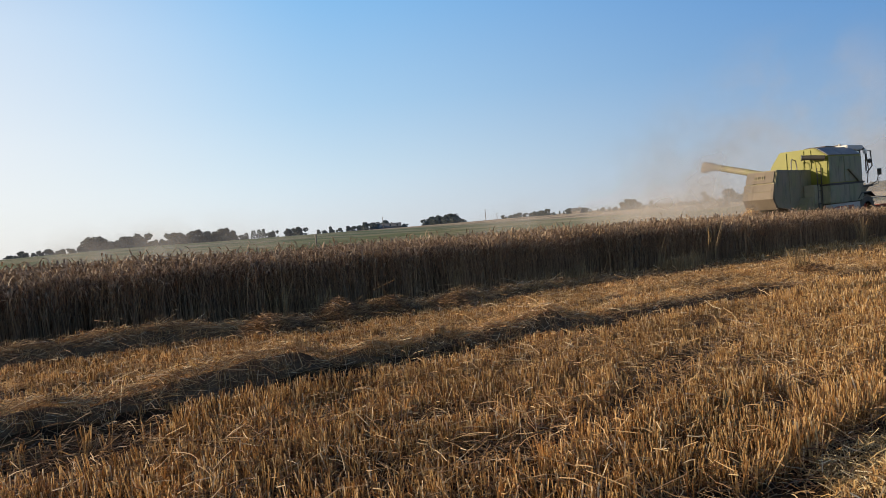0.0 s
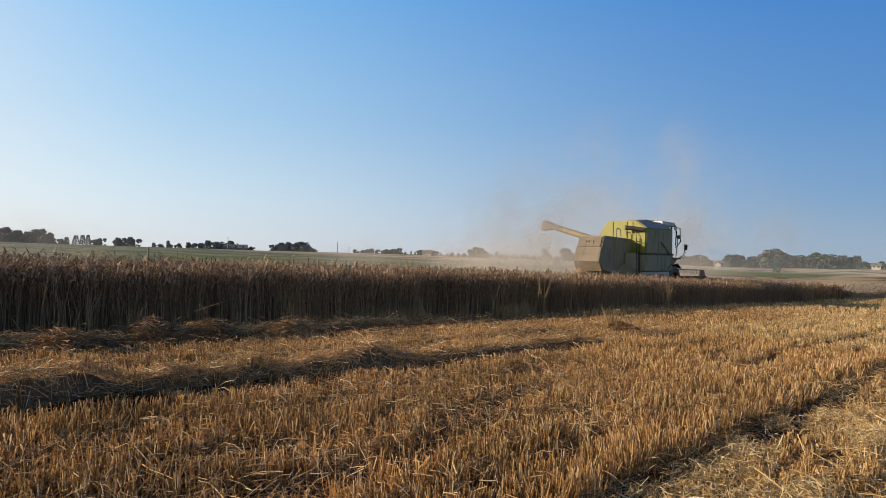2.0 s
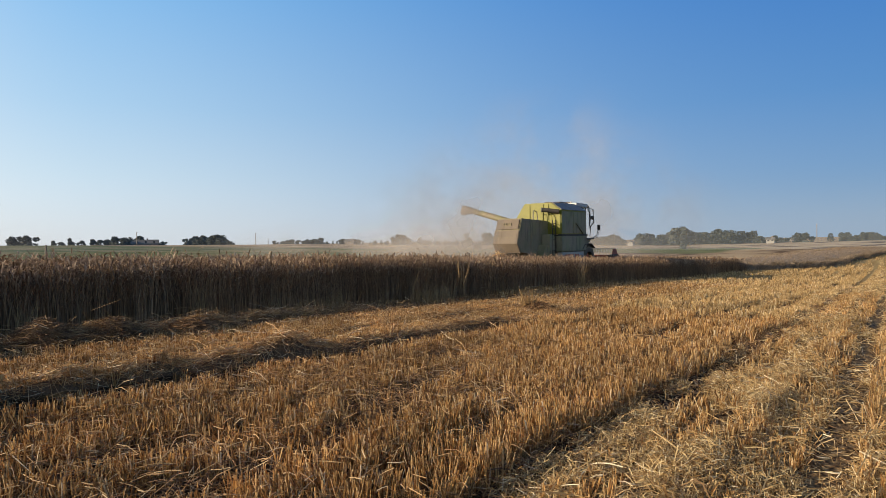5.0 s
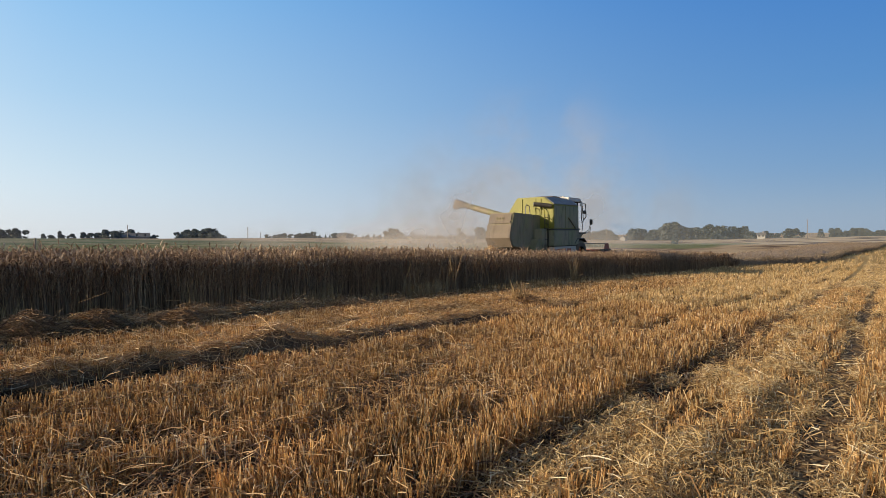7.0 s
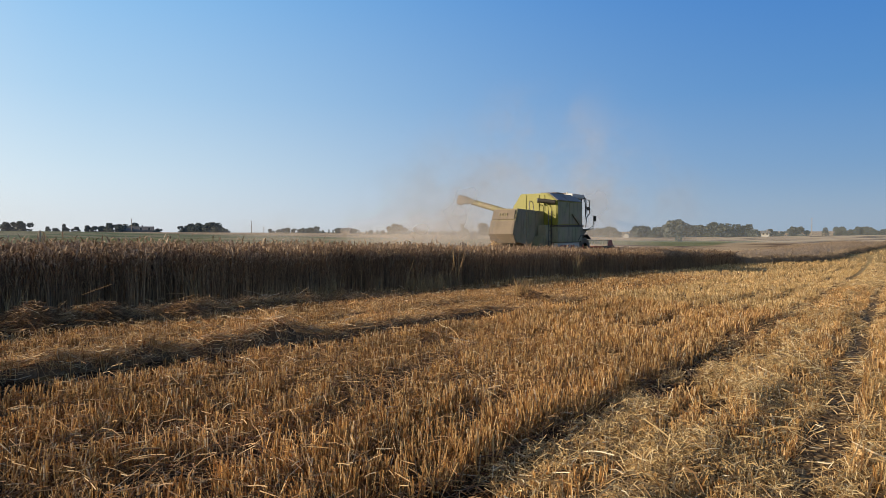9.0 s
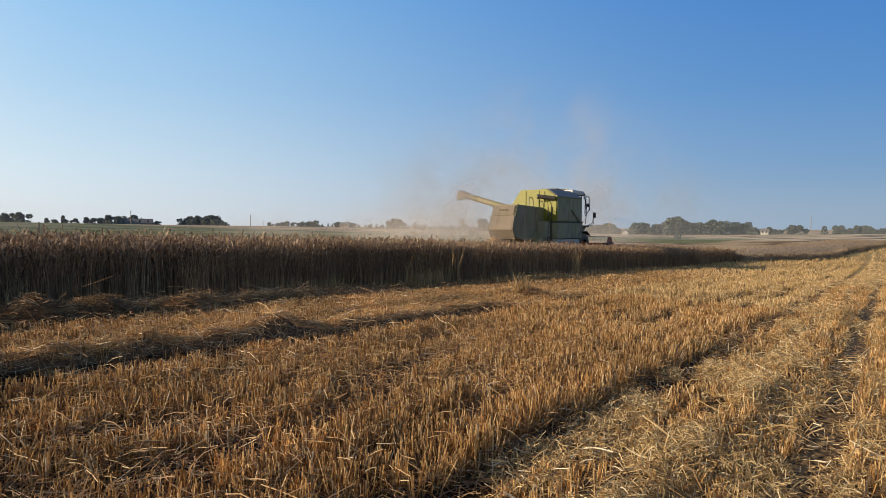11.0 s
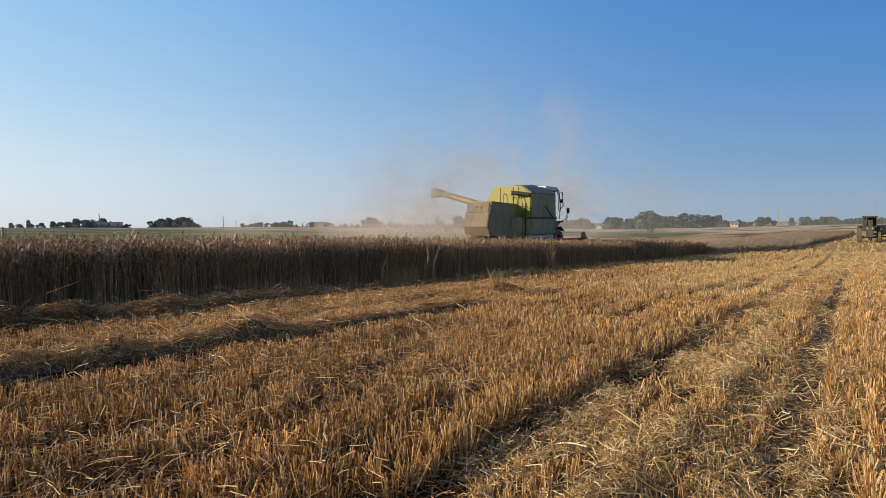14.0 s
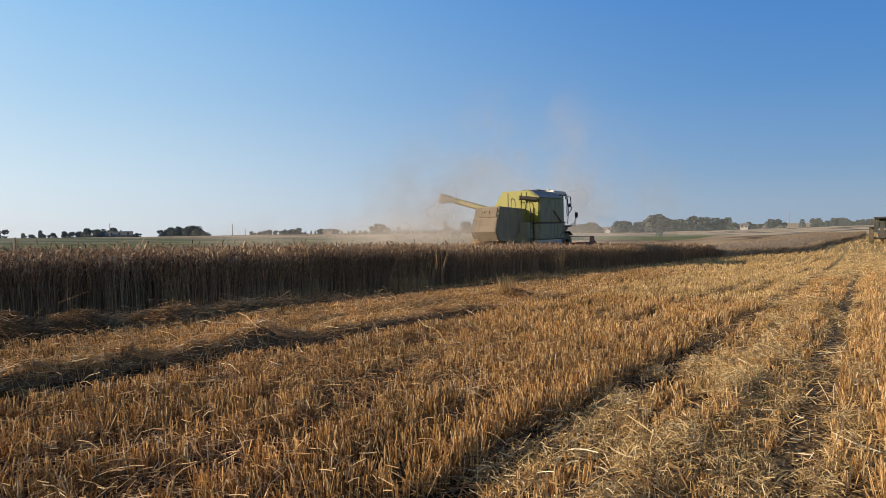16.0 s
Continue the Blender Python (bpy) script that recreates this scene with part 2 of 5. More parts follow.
def dust_material():
    """Thin drifting dust: lit grains over clear air, thinning out to nothing at the rim of each veil."""
    m, n, l = nodes_of("chaff_dust")
    out = n["Material Output"]
    uv = n.new("ShaderNodeUVMap")
    sub = n.new("ShaderNodeVectorMath")
    sub.operation = "SUBTRACT"
    sub.inputs[1].default_value = (0.5, 0.5, 0)
    l.new(uv.outputs[0], sub.inputs[0])
    ln = n.new("ShaderNodeVectorMath")
    ln.operation = "LENGTH"
    l.new(sub.outputs[0], ln.inputs[0])
    fall = n.new("ShaderNodeMapRange")
    fall.interpolation_type = "SMOOTHERSTEP"
    fall.inputs[1].default_value, fall.inputs[2].default_value, fall.inputs[3].default_value, fall.inputs[4].default_value = 0.02, 0.5, 1.0, 0.0
    l.new(ln.outputs["Value"], fall.inputs[0])
    g, t = n.new("ShaderNodeNewGeometry"), n.new("ShaderNodeTexNoise")
    t.inputs["Scale"].default_value, t.inputs["Detail"].default_value = 0.4, 2.5
    l.new(g.outputs["Position"], t.inputs["Vector"])
    billow = n.new("ShaderNodeMapRange")
    billow.interpolation_type = "SMOOTHSTEP"
    billow.inputs[1].default_value, billow.inputs[2].default_value, billow.inputs[3].default_value, billow.inputs[4].default_value = 0.3, 0.7, 0.06, 0.38
    l.new(t.outputs["Fac"], billow.inputs[0])
    mul = n.new("ShaderNodeMath")
    mul.operation = "MULTIPLY"
    l.new(fall.outputs[0], mul.inputs[0])
    l.new(billow.outputs[0], mul.inputs[1])
    clear, d, tr, lit, mix = n.new("ShaderNodeBsdfTransparent"), n.new("ShaderNodeBsdfDiffuse"), n.new("ShaderNodeBsdfTranslucent"), n.new("ShaderNodeMixShader"), n.new("ShaderNodeMixShader")
    d.inputs["Color"].default_value = tr.inputs["Color"].default_value = (0.80, 0.72, 0.63, 1)
    lit.inputs[0].default_value = 0.4
    l.new(d.outputs[0], lit.inputs[1])
    l.new(tr.outputs[0], lit.inputs[2])
    l.new(mul.outputs[0], mix.inputs[0])
    l.new(clear.outputs[0], mix.inputs[1])
    l.new(lit.outputs[0], mix.inputs[2])
    l.new(mix.outputs[0], out.inputs["Surface"])
    return m


M_DUST = dust_material()
M_GLASS, gn, gl = nodes_of("cab_glass")
gn["Principled BSDF"].inputs["Base Color"].default_value = (0.82, 0.9, 0.88, 1)
gn["Principled BSDF"].inputs["Roughness"].default_value = 0.05
gn["Principled BSDF"].inputs["Transmission Weight"].default_value = 1.0
gn["Principled BSDF"].inputs["IOR"].default_value = 1.05


# ---- noise and land ----
def hash2(ix, iy, seed):
    h = (ix * 374761393 + iy * 668265263 + seed * 982451653).astype(np.int64)
    h = (h ^ (h >> 13)) * 1274126177
    h = h ^ (h >> 16)
    return (h & 0xFFFFFF) / float(0xFFFFFF)


def vnoise(x, y, seed=0):
    x, y = np.asarray(x, float), np.asarray(y, float)
    ix, iy = np.floor(x).astype(np.int64), np.floor(y).astype(np.int64)
    fx, fy = x - ix, y - iy
    fx, fy = fx * fx * (3 - 2 * fx), fy * fy * (3 - 2 * fy)
    a, b = hash2(ix, iy, seed), hash2(ix + 1, iy, seed)
    c, d = hash2(ix, iy + 1, seed), hash2(ix + 1, iy + 1, seed)
    return (a * (1 - fx) + b * fx) * (1 - fy) + (c * (1 - fx) + d * fx) * fy


def fbm(x, y, seed=0, octaves=4):
    total, amp, norm = 0.0, 1.0, 0.0
    for k in range(octaves):
        total = total + amp * vnoise(np.asarray(x) * 2 ** k, np.asarray(y) * 2 ** k, seed + 17 * k)
        norm, amp = norm + amp, amp * 0.5
    return total / norm


def smooth(a, b, v):
    t = np.clip((np.asarray(v, float) - a) / (b - a), 0, 1)
    return t * t * (3 - 2 * t)


CREST = 300.0
CREST_AZ = (-180, -110, -97, -85, -75, -60, -50, -35, -19, -10, 0, 30, 180)
CREST_EL = (-0.4, -0.1, 0.25, 0.35, 0.18, -0.03, -0.10, -0.4, -0.70, -0.62, -0.45, -0.3, -0.4)


FALL_Y = (-60, 0, 10, 20, 30, 37, 42, 48, 56, 70, 400)
FALL_Z = (1.5, 0.0, -0.31, -0.64, -0.99, -1.24, -1.38, -1.48, -1.53, -1.54, -1.54)


def land(x, y):
    """Height of the bare field: a gentle fall along the rows, a shallow dale and low rises round it."""
    x, y = np.asarray(x, float), np.asarray(y, float)
    r = np.hypot(x, y)
    fall = np.interp(y, FALL_Y, FALL_Z)
    near = -0.016 * np.clip(x, -60, 60) + fall
    el = np.interp(np.degrees(np.arctan2(x, y)), CREST_AZ, CREST_EL)
    rim = 1.18 + CREST * np.tan(np.radians(el))
    k = smooth(45, CREST, r)
    far = rim - smooth(CREST, 900, r) * 7
    return near * (1 - k) * (1 - smooth(250, 400, r)) + far * k + 0.05 * (fbm(x / 9, y / 9, 3) - 0.5) * smooth(14, 30, r)


def ridge(x, y, at, half, height, seed, lo, hi):
    """A lying windrow of straw along y, uneven in height and line."""
    line = at + 0.30 * (vnoise(y / 2.3 + 5, 0 * y, seed) - 0.5)
    u = (x - line) / (half * (0.75 + 0.5 * vnoise(y / 1.1, 0 * y + 3, seed)))
    u = np.where(u > 0, u * 3.6, u * 1.35)
    lump = 0.42 + 0.75 * np.clip(fbm(x / 0.5, y / 0.7, seed + 5, 3) * 2.2 - 0.6, 0, 1)
    return height * lump * np.exp(-u * u * 1.6) * smooth(lo - 1, lo + 1, y) * (1 - smooth(hi - 4, hi + 3, y))


def heaps(x, y):
    h = np.maximum(ridge(x, y, -5.1, 0.42, 0.27, 11, -8, 7), ridge(x, y, -5.15, 0.3, 0.13, 13, 5, 12))
    h = np.maximum(h, ridge(x, y, -7.9, 0.4, 0.22, 23, -8, 8))
    h = np.maximum(h, ridge(x, y, -6.4, 0.4, 0.06, 31, -8, 11))
    # wads and tufts within the windrows
    h = h * (0.6 + 0.8 * fbm(x / 0.28, y / 0.34, 61))
    h = np.maximum(h, ridge(x, y, -0.75, 0.5, 0.09, 41, -8, 60))
    return np.maximum(h, ridge(x, y, 1.6, 0.6, 0.1, 53, -8, 60))


def top(x, y):
    return land(x, y) + heaps(x, y)


def mesh_from(name, verts, faces, material):
    me = bpy.data.meshes.new(name)
    verts, faces = np.asarray(verts, np.float32).reshape(-1, 3), np.asarray(faces, np.int32)
    k = faces.shape[1]
    me.vertices.add(len(verts))
    me.vertices.foreach_set("co", verts.ravel())
    me.loops.add(faces.size)
    me.loops.foreach_set("vertex_index", faces.ravel())
    me.polygons.add(len(faces))
    me.polygons.foreach_set("loop_start", np.arange(0, faces.size, k, dtype=np.int32))
    me.update(calc_edges=True)
    me.materials.append(material)
    return me


def ribbons(paths, widths, sides):
    """Narrow strips: paths (n, k, 3), widths (n, k), sides (n, 3). Gives verts and quads."""
    n, k, _ = paths.shape
    off = sides[:, None, :] * widths[:, :, None] * 0.5
    v = np.stack([paths - off, paths + off], 2).reshape(-1, 3)
    i = (np.arange(n)[:, None] * k + np.arange(k - 1)[None, :]) * 2
    f = np.stack([i, i + 1, i + 3, i + 2], -1).reshape(-1, 4)
    return v, f


def join(sets):
    vs, fs, base = [], [], 0
    for v, f in sets:
        vs.append(v)
        fs.append(f + base)
        base += len(v)
    return np.concatenate(vs), np.concatenate(fs)


rng = np.random.default_rng(7)


# ---- ground ----
def ground_material():
    m, n, l = nodes_of("field_soil_and_far_fields")
    b = n["Principled BSDF"]
    b.inputs["Roughness"].default_value = 0.9
    b.inputs["Specular IOR Level"].default_value = 0.15
    g = n.new("ShaderNodeNewGeometry")
    sep = n.new("ShaderNodeSeparateXYZ")
    l.new(g.outputs["Position"], sep.inputs[0])

    def noise_at(scale, stretch=(1, 1, 1), detail=5):
        mp, t = n.new("ShaderNodeMapping"), n.new("ShaderNodeTexNoise")
        mp.inputs["Scale"].default_value = stretch
        t.inputs["Scale"].default_value, t.inputs["Detail"].default_value = scale, detail
        l.new(g.outputs["Position"], mp.inputs[0])
        l.new(mp.outputs[0], t.inputs["Vector"])
        return t.outputs["Fac"]

    def step(value, a, c):
        r = n.new("ShaderNodeMapRange")
        r.inputs[1].default_value, r.inputs[2].default_value = a, c
        l.new(value, r.inputs[0])
        return r.outputs[0]

    def mixc(fac, a, c):
        x = n.new("ShaderNodeMix")
        x.data_type = "RGBA"
        l.new(fac, x.inputs[0])
        for s, val in ((6, a), (7, c)):
            if isinstance(val, tuple):
                x.inputs[s].default_value = rgba(val)
            else:
                l.new(val, x.inputs[s])
        return x.outputs[2]

    def times(a, c):
        x = n.new("ShaderNodeMath")
        x.operation = "MULTIPLY"
        l.new(a, x.inputs[0])
        l.new(c, x.inputs[1])
        return x.outputs[0]

    wob = n.new("ShaderNodeMath")
    wob.operation = "MULTIPLY_ADD"
    l.new(noise_at(0.03), wob.inputs[0])
    wob.inputs[1].default_value = 14
    l.new(sep.outputs["X"], wob.inputs[2])
    X, Y = wob.outputs[0], sep.outputs["Y"]
    litter = ramp(n, [(0.40, (0.03, 0.017, 0.008)), (0.55, (0.085, 0.047, 0.02)), (0.72, (0.26, 0.155, 0.058))])
    l.new(noise_at(9.0, (1, 0.6, 1), 8), litter.inputs[0])
    # stubble seen from afar: fine streaks along the rows
    far_stubble = ramp(n, [(0.35, (0.34, 0.23, 0.085)), (0.55, (0.48, 0.34, 0.14)), (0.7, (0.56, 0.42, 0.19))])
    l.new(noise_at(1.2, (1.6, 0.06, 1), 4), far_stubble.inputs[0])
    col = mixc(step(Y, 22, 45), litter.outputs[0], far_stubble.outputs[0])
    # trodden mat of chopped straw in the lane
    mat = ramp(n, [(0.36, (0.06, 0.034, 0.016)), (0.50, (0.24, 0.145, 0.062)), (0.66, (0.52, 0.35, 0.16))])
    l.new(noise_at(26.0, (1, 0.7, 1), 8), mat.inputs[0])
    lane = times(times(step(sep.outputs["X"], -1.35, -1.15), step(sep.outputs["X"], 5, 4)), step(Y, 60, 50))
    col = mixc(lane, col, mat.outputs[0])
    # hill of standing and lodged corn
    corn = ramp(n, [(0.40, (0.12, 0.075, 0.04)), (0.45, (0.40, 0.285, 0.16)), (0.55, (0.52, 0.385, 0.225)), (0.75, (0.58, 0.45, 0.275))])
    l.new(noise_at(0.11, (1, 0.4, 1), 3), corn.inputs[0])
    hill = times(step(Y, 50, 60), step(X, 2, -4))
    col = mixc(hill, col, corn.outputs[0])
    hill2 = step(Y, 135, 150)
    col = mixc(hill2, col, corn.outputs[0])
    # grey-green pasture and pale stripes beyond the crop
    past = ramp(n, [(0.3, (0.09, 0.12, 0.04)), (0.46, (0.13, 0.15, 0.055)), (0.56, (0.27, 0.23, 0.12)), (0.64, (0.12, 0.14, 0.05)), (0.8, (0.2, 0.18, 0.09))])
    l.new(noise_at(0.05, (0.5, 1.6, 1), 4), past.inputs[0])
    col = mixc(times(step(X, -36, -42), step(Y, 120, 100)), col, past.outputs[0])
    meadow = ramp(n, [(0.3, (0.13, 0.15, 0.05)), (0.7, (0.19, 0.20, 0.075))])
    l.new(noise_at(0.1), meadow.inputs[0])
    col = mixc(times(times(step(X, -17, -19), step(X, -66, -62)), times(step(Y, 96, 98), step(Y, 158, 154))), col, meadow.outputs[0])
    l.new(col, b.inputs["Base Color"])
    bp = n.new("ShaderNodeBump")
    bp.inputs["Strength"].default_value, bp.inputs["Distance"].default_value = 0.7, 0.04
    l.new(noise_at(14.0, (1, 0.7, 1), 8), bp.inputs["Height"])
    l.new(bp.outputs[0], b.inputs["Normal"])
    return m


def ground_sheet():
    u = np.linspace(-1, 1, 321)
    axis = np.sign(u) * (np.abs(u) * 30 + 4000 * np.abs(u) ** 6)
    gx, gy = np.meshgrid(axis, axis)
    z = land(gx, gy) + heaps(gx, gy) * 0.5
    v = np.stack([gx, gy, z], -1).reshape(-1, 3)
    i = np.arange(320)[:, None] * 321 + np.arange(320)[None, :]
    f = np.stack([i, i + 1, i + 322, i + 321], -1).reshape(-1, 4)
    me = mesh_from("ground", v, f, ground_material())
    me.polygons.foreach_set("use_smooth", np.ones(len(f), bool))
    return tagged(new("ground", me), "harvested field soil rolling to distant low hills", "ground", kind="structure")


ground_sheet()


def stuff(name, sets, material, label, category):
    v, f = join(sets)
    return tagged(new(name, mesh_from(name, v, f, material)), label, category, kind="stuff")


def unit(a):
    return np.stack([np.cos(a), np.sin(a), np.zeros_like(a)], -1)


# ---- standing wheat ----
EDGE = -9.25


def edge_at(y):
    """Where the crop's edge runs past the dale: it swings across towards the lane."""
    return np.interp(y, (40, 45, 49, 53, 60, 73, 105, 130), (0.0, -0.3, 0.6, 2.1, 4.6, 5.6, 8.0, 9.0))



def wheat_patch(x0, x1, y0, y1, per_m2, thick=1.0, ragged=0.12, seed=1):
    """Ripe wheat: bent stem, nodding ear and a dry leaf on most plants."""
    n = int((x1 - x0) * (y1 - y0) * per_m2)
    x, y = rng.uniform(x0, x1, n), rng.uniform(y0, y1, n)
    x = x + (vnoise(y / 0.8, y * 0, seed) - 0.5) * ragged * 2 + (vnoise(y / 5, y * 0 + 9, seed) - 0.5) * ragged * 3
    x = x + edge_at(y)
    z = land(x, y)
    h = np.where(y > 48, 0.46, 0.81 + 0.06 * smooth(4, 14, y)) + 0.055 * rng.standard_normal(n) + 0.12 * (rng.random(n) < 0.05)
    rim = (x > x1 + edge_at(y) - 0.5) & (x1 > -10)
    h = np.where(rim, h * rng.uniform(0.78, 1.04, n), h) + 0.10 * (fbm(x / 1.6, y / 1.6, seed + 2) - 0.5)
    a = rng.uniform(0, 2 * np.pi, n)
    lean = unit(a) * (0.05 + 0.07 * rng.random(n))[:, None]
    base = np.stack([x, y, z], -1)
    up = np.array([0, 0, 1.0])
    s = np.array([0.0, 0.45, 0.8, 1.0])
    stem = base[:, None, :] + up * (h[:, None] * s)[:, :, None] + lean[:, None, :] * (s ** 2)[None, :, None]
    face = rng.uniform(0, 2 * np.pi, n)
    side = unit(face)
    sets = [ribbons(stem, np.tile([0.0055, 0.005, 0.004, 0.0035], (n, 1)) * thick, side)]
    # ear: goes on from the stem's tip and hooks over
    d = unit(a + rng.normal(0, 0.6, n))
    droop = rng.uniform(0.2, 1.9, n)
    length = rng.uniform(0.075, 0.115, n) * (0.5 + 0.5 * thick)
    pts, p, ang = [], stem[:, -1], np.full(n, 1.25)
    pts.append(p)
    for k in range(3):
        step = (d * np.cos(ang)[:, None] + up * np.sin(ang)[:, None]) * (length * 0.45)[:, None]
        p = p + step
        pts.append(p)
        ang = ang - droop * 0.56
    ear = np.stack(pts, 1)
    w = np.tile([0.006, 0.020, 0.019, 0.004], (n, 1)) * thick
    ears = join([ribbons(ear, w, np.cross(d, up)), ribbons(ear, w * 0.8, unit(a + 0.8) * 0.6 + up * 0.75)])
    k = rng.random(n) < 0.6
    b0 = stem[k, 1] + (stem[k, 2] - stem[k, 1]) * rng.random((k.sum(), 1))
    ld = unit(rng.uniform(0, 2 * np.pi, k.sum()))
    leaf = np.stack([b0, b0 + ld * 0.06 + up * 0.06, b0 + ld * 0.13 - up * rng.uniform(-0.02, 0.12, (k.sum(), 1))], 1)
    sets.append(ribbons(leaf, np.tile([0.005, 0.009, 0.002], (k.sum(), 1)) * thick, np.cross(ld, up)))
    return join(sets), ears


BACK = -12.3
PATCHES = [
    wheat_patch(EDGE - 0.7, EDGE, -6, 14, 1000, 0.95, seed=1),
    wheat_patch(BACK, EDGE - 0.7, -6, 14, 260, 1.15, 0.0, seed=1),
    wheat_patch(EDGE - 0.7, EDGE, 14, 38, 600, 1.1, seed=1),
    wheat_patch(BACK, EDGE - 0.7, 14, 38, 120, 1.4, 0.0, seed=1),
    wheat_patch(-16.4, BACK, 31.2, 44, 90, 1.5, 0.0, seed=1),
    wheat_patch(-16.4, EDGE - 0.6, 38, 49, 60, 2.0, 0.0, seed=2),
    wheat_patch(EDGE - 0.6, EDGE, 38, 49, 300, 1.6, seed=2),
]
FAR_PATCHES = [
    wheat_patch(-16.4, EDGE - 0.6, 49, 75, 20, 2.0, 0.0, seed=2),
    wheat_patch(EDGE - 0.6, EDGE, 49, 62, 220, 1.7, seed=2),
    wheat_patch(EDGE - 0.6, EDGE, 62, 130, 120, 2.2, 0.2, seed=2),
    wheat_patch(-17.4, EDGE - 0.6, 75, 130, 12, 2.4, 0.0, seed=2),
]
wheat = stuff("standing_wheat", [p[0] for p in PATCHES], M_WHEAT, "ripe brown standing wheat with nodding ears", "wheat")
ears = stuff("ears", [p[1] for p in PATCHES], M_EAR, "nodding bearded ears of ripe wheat", "wheat")
stuff("far_wheat", [q for p in FAR_PATCHES for q in p], M_FARWHEAT, "pale thin standing wheat beyond the dale", "wheat")
# solid body inside the crop, in place of stems too dense to see through
def crop_core(name, x0, x1, y0, y1, height):
    ys = np.arange(y0, y1 + 0.01, 1.0)
    prof = [(x1, 0.0), (x1, height * 0.55), (x1 - 0.25, height), (x0 + 0.25, height), (x0, height * 0.55), (x0, 0.0)]
    v = [(px + float(edge_at(yy)), yy, float(land(px, yy)) + pz) for yy in ys for px, pz in prof]
    f = [(i * 6 + j, i * 6 + j + 1, i * 6 + j + 7, i * 6 + j + 6) for i in range(len(ys) - 1) for j in range(5)]
    return np.array(v), np.array(f)


# near core: stem brown darkened for the shade among the stems
M_CORE = surface("dense_stems_painted_shade", [(0.35, (0.06, 0.035, 0.02)), (0.6, (0.19, 0.115, 0.06))], 0.95, 0, 5, 60, 0.6, distance=0.05)
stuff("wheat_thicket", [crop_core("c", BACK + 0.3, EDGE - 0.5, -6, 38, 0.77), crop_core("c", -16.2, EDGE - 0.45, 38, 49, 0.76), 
                        crop_core("c", -16.2, BACK + 0.4, 31.4, 39, 0.7)], M_CORE, "solid core for the dense inner wheat stems, darkened for shade", "wheat")


M_FARCORE = surface("far_wheat_mass", [(0.35, (0.22, 0.165, 0.115)), (0.6, (0.42, 0.335, 0.24))], 0.95, 0, 2, 30, 0.6, distance=0.05)
stuff("far_wheat_thicket", [crop_core("c", -16.2, EDGE - 0.4, 49, 130, 0.47)], M_FARCORE, "dense pale mass of the far wheat", "wheat")


# ---- stubble and loose straw ----
def stubble_rows(x0, x1, y0, y1, per_m2, height, thick=1.0, gap=0.125, seed=5, bare=0.5):
    """Cut plants in drill rows along y, each a tuft of a few stiff stems."""
    lines = np.arange(x0, x1, gap)
    n = int((x1 - x0) * (y1 - y0) * per_m2 / 5)
    py = rng.uniform(y0, y1, n)
    px = rng.choice(lines, n) + rng.normal(0, 0.016, n) + 0.2 * (fbm(py / 0.6, py * 0, 91) - 0.5)
    vigour = fbm(px / 0.42, py / 0.8, seed) + (0.12 + 0.09 * smooth(5, 12, py)) * np.sin(px * 2 * np.pi / 0.62 + 2.2 * vnoise(py / 3, px / 1.5, seed)) + 0.25 * (fbm(px / 0.16, py / 0.25, seed + 3) - 0.5)
    keep = vigour + 0.22 * rng.random(n) > bare
    px, py, vigour = px[keep], py[keep], vigour[keep]
    count = rng.integers(3, 8, len(px))
    who = np.repeat(np.arange(len(px)), count)
    n = len(who)
    x, y = px[who] + rng.normal(0, 0.017, n), py[who] + rng.normal(0, 0.02, n)
    h = height * rng.uniform(0.62, 1.1, n) * (0.72 + 0.5 * fbm(x / 0.9, y / 1.1, seed + 1)) * np.clip(0.75 + 0.4 * vigour[who], 0.7, 1.15)
    plant_lean = unit(rng.uniform(0, 2 * np.pi, len(px))) * np.abs(rng.normal(0, 0.17, len(px)))[:, None]
    tilt = plant_lean[who] + rng.normal(0, 0.13, (n, 3)) * [1, 1, 0]
    snapped = rng.random(n) < 0.24
    tilt = np.where(snapped[:, None], tilt + unit(rng.uniform(0, 2 * np.pi, n)) * rng.uniform(0.5, 1.6, n)[:, None], tilt)
    h = np.where(snapped, h * rng.uniform(0.4, 0.8, n), h)
    b = np.stack([x, y, top(x, y) - 0.01], -1)
    p = np.stack([b, b + tilt * h[:, None] + np.stack([0 * h, 0 * h, h], -1)], 1)
    face = rng.uniform(0, np.pi, n)
    w = np.tile([0.0050, 0.0062], (n, 1)) * (thick * rng.uniform(0.7, 1.3, n))[:, None]
    return join([ribbons(p, w, unit(face)), ribbons(p, w, unit(face + np.pi / 2))])


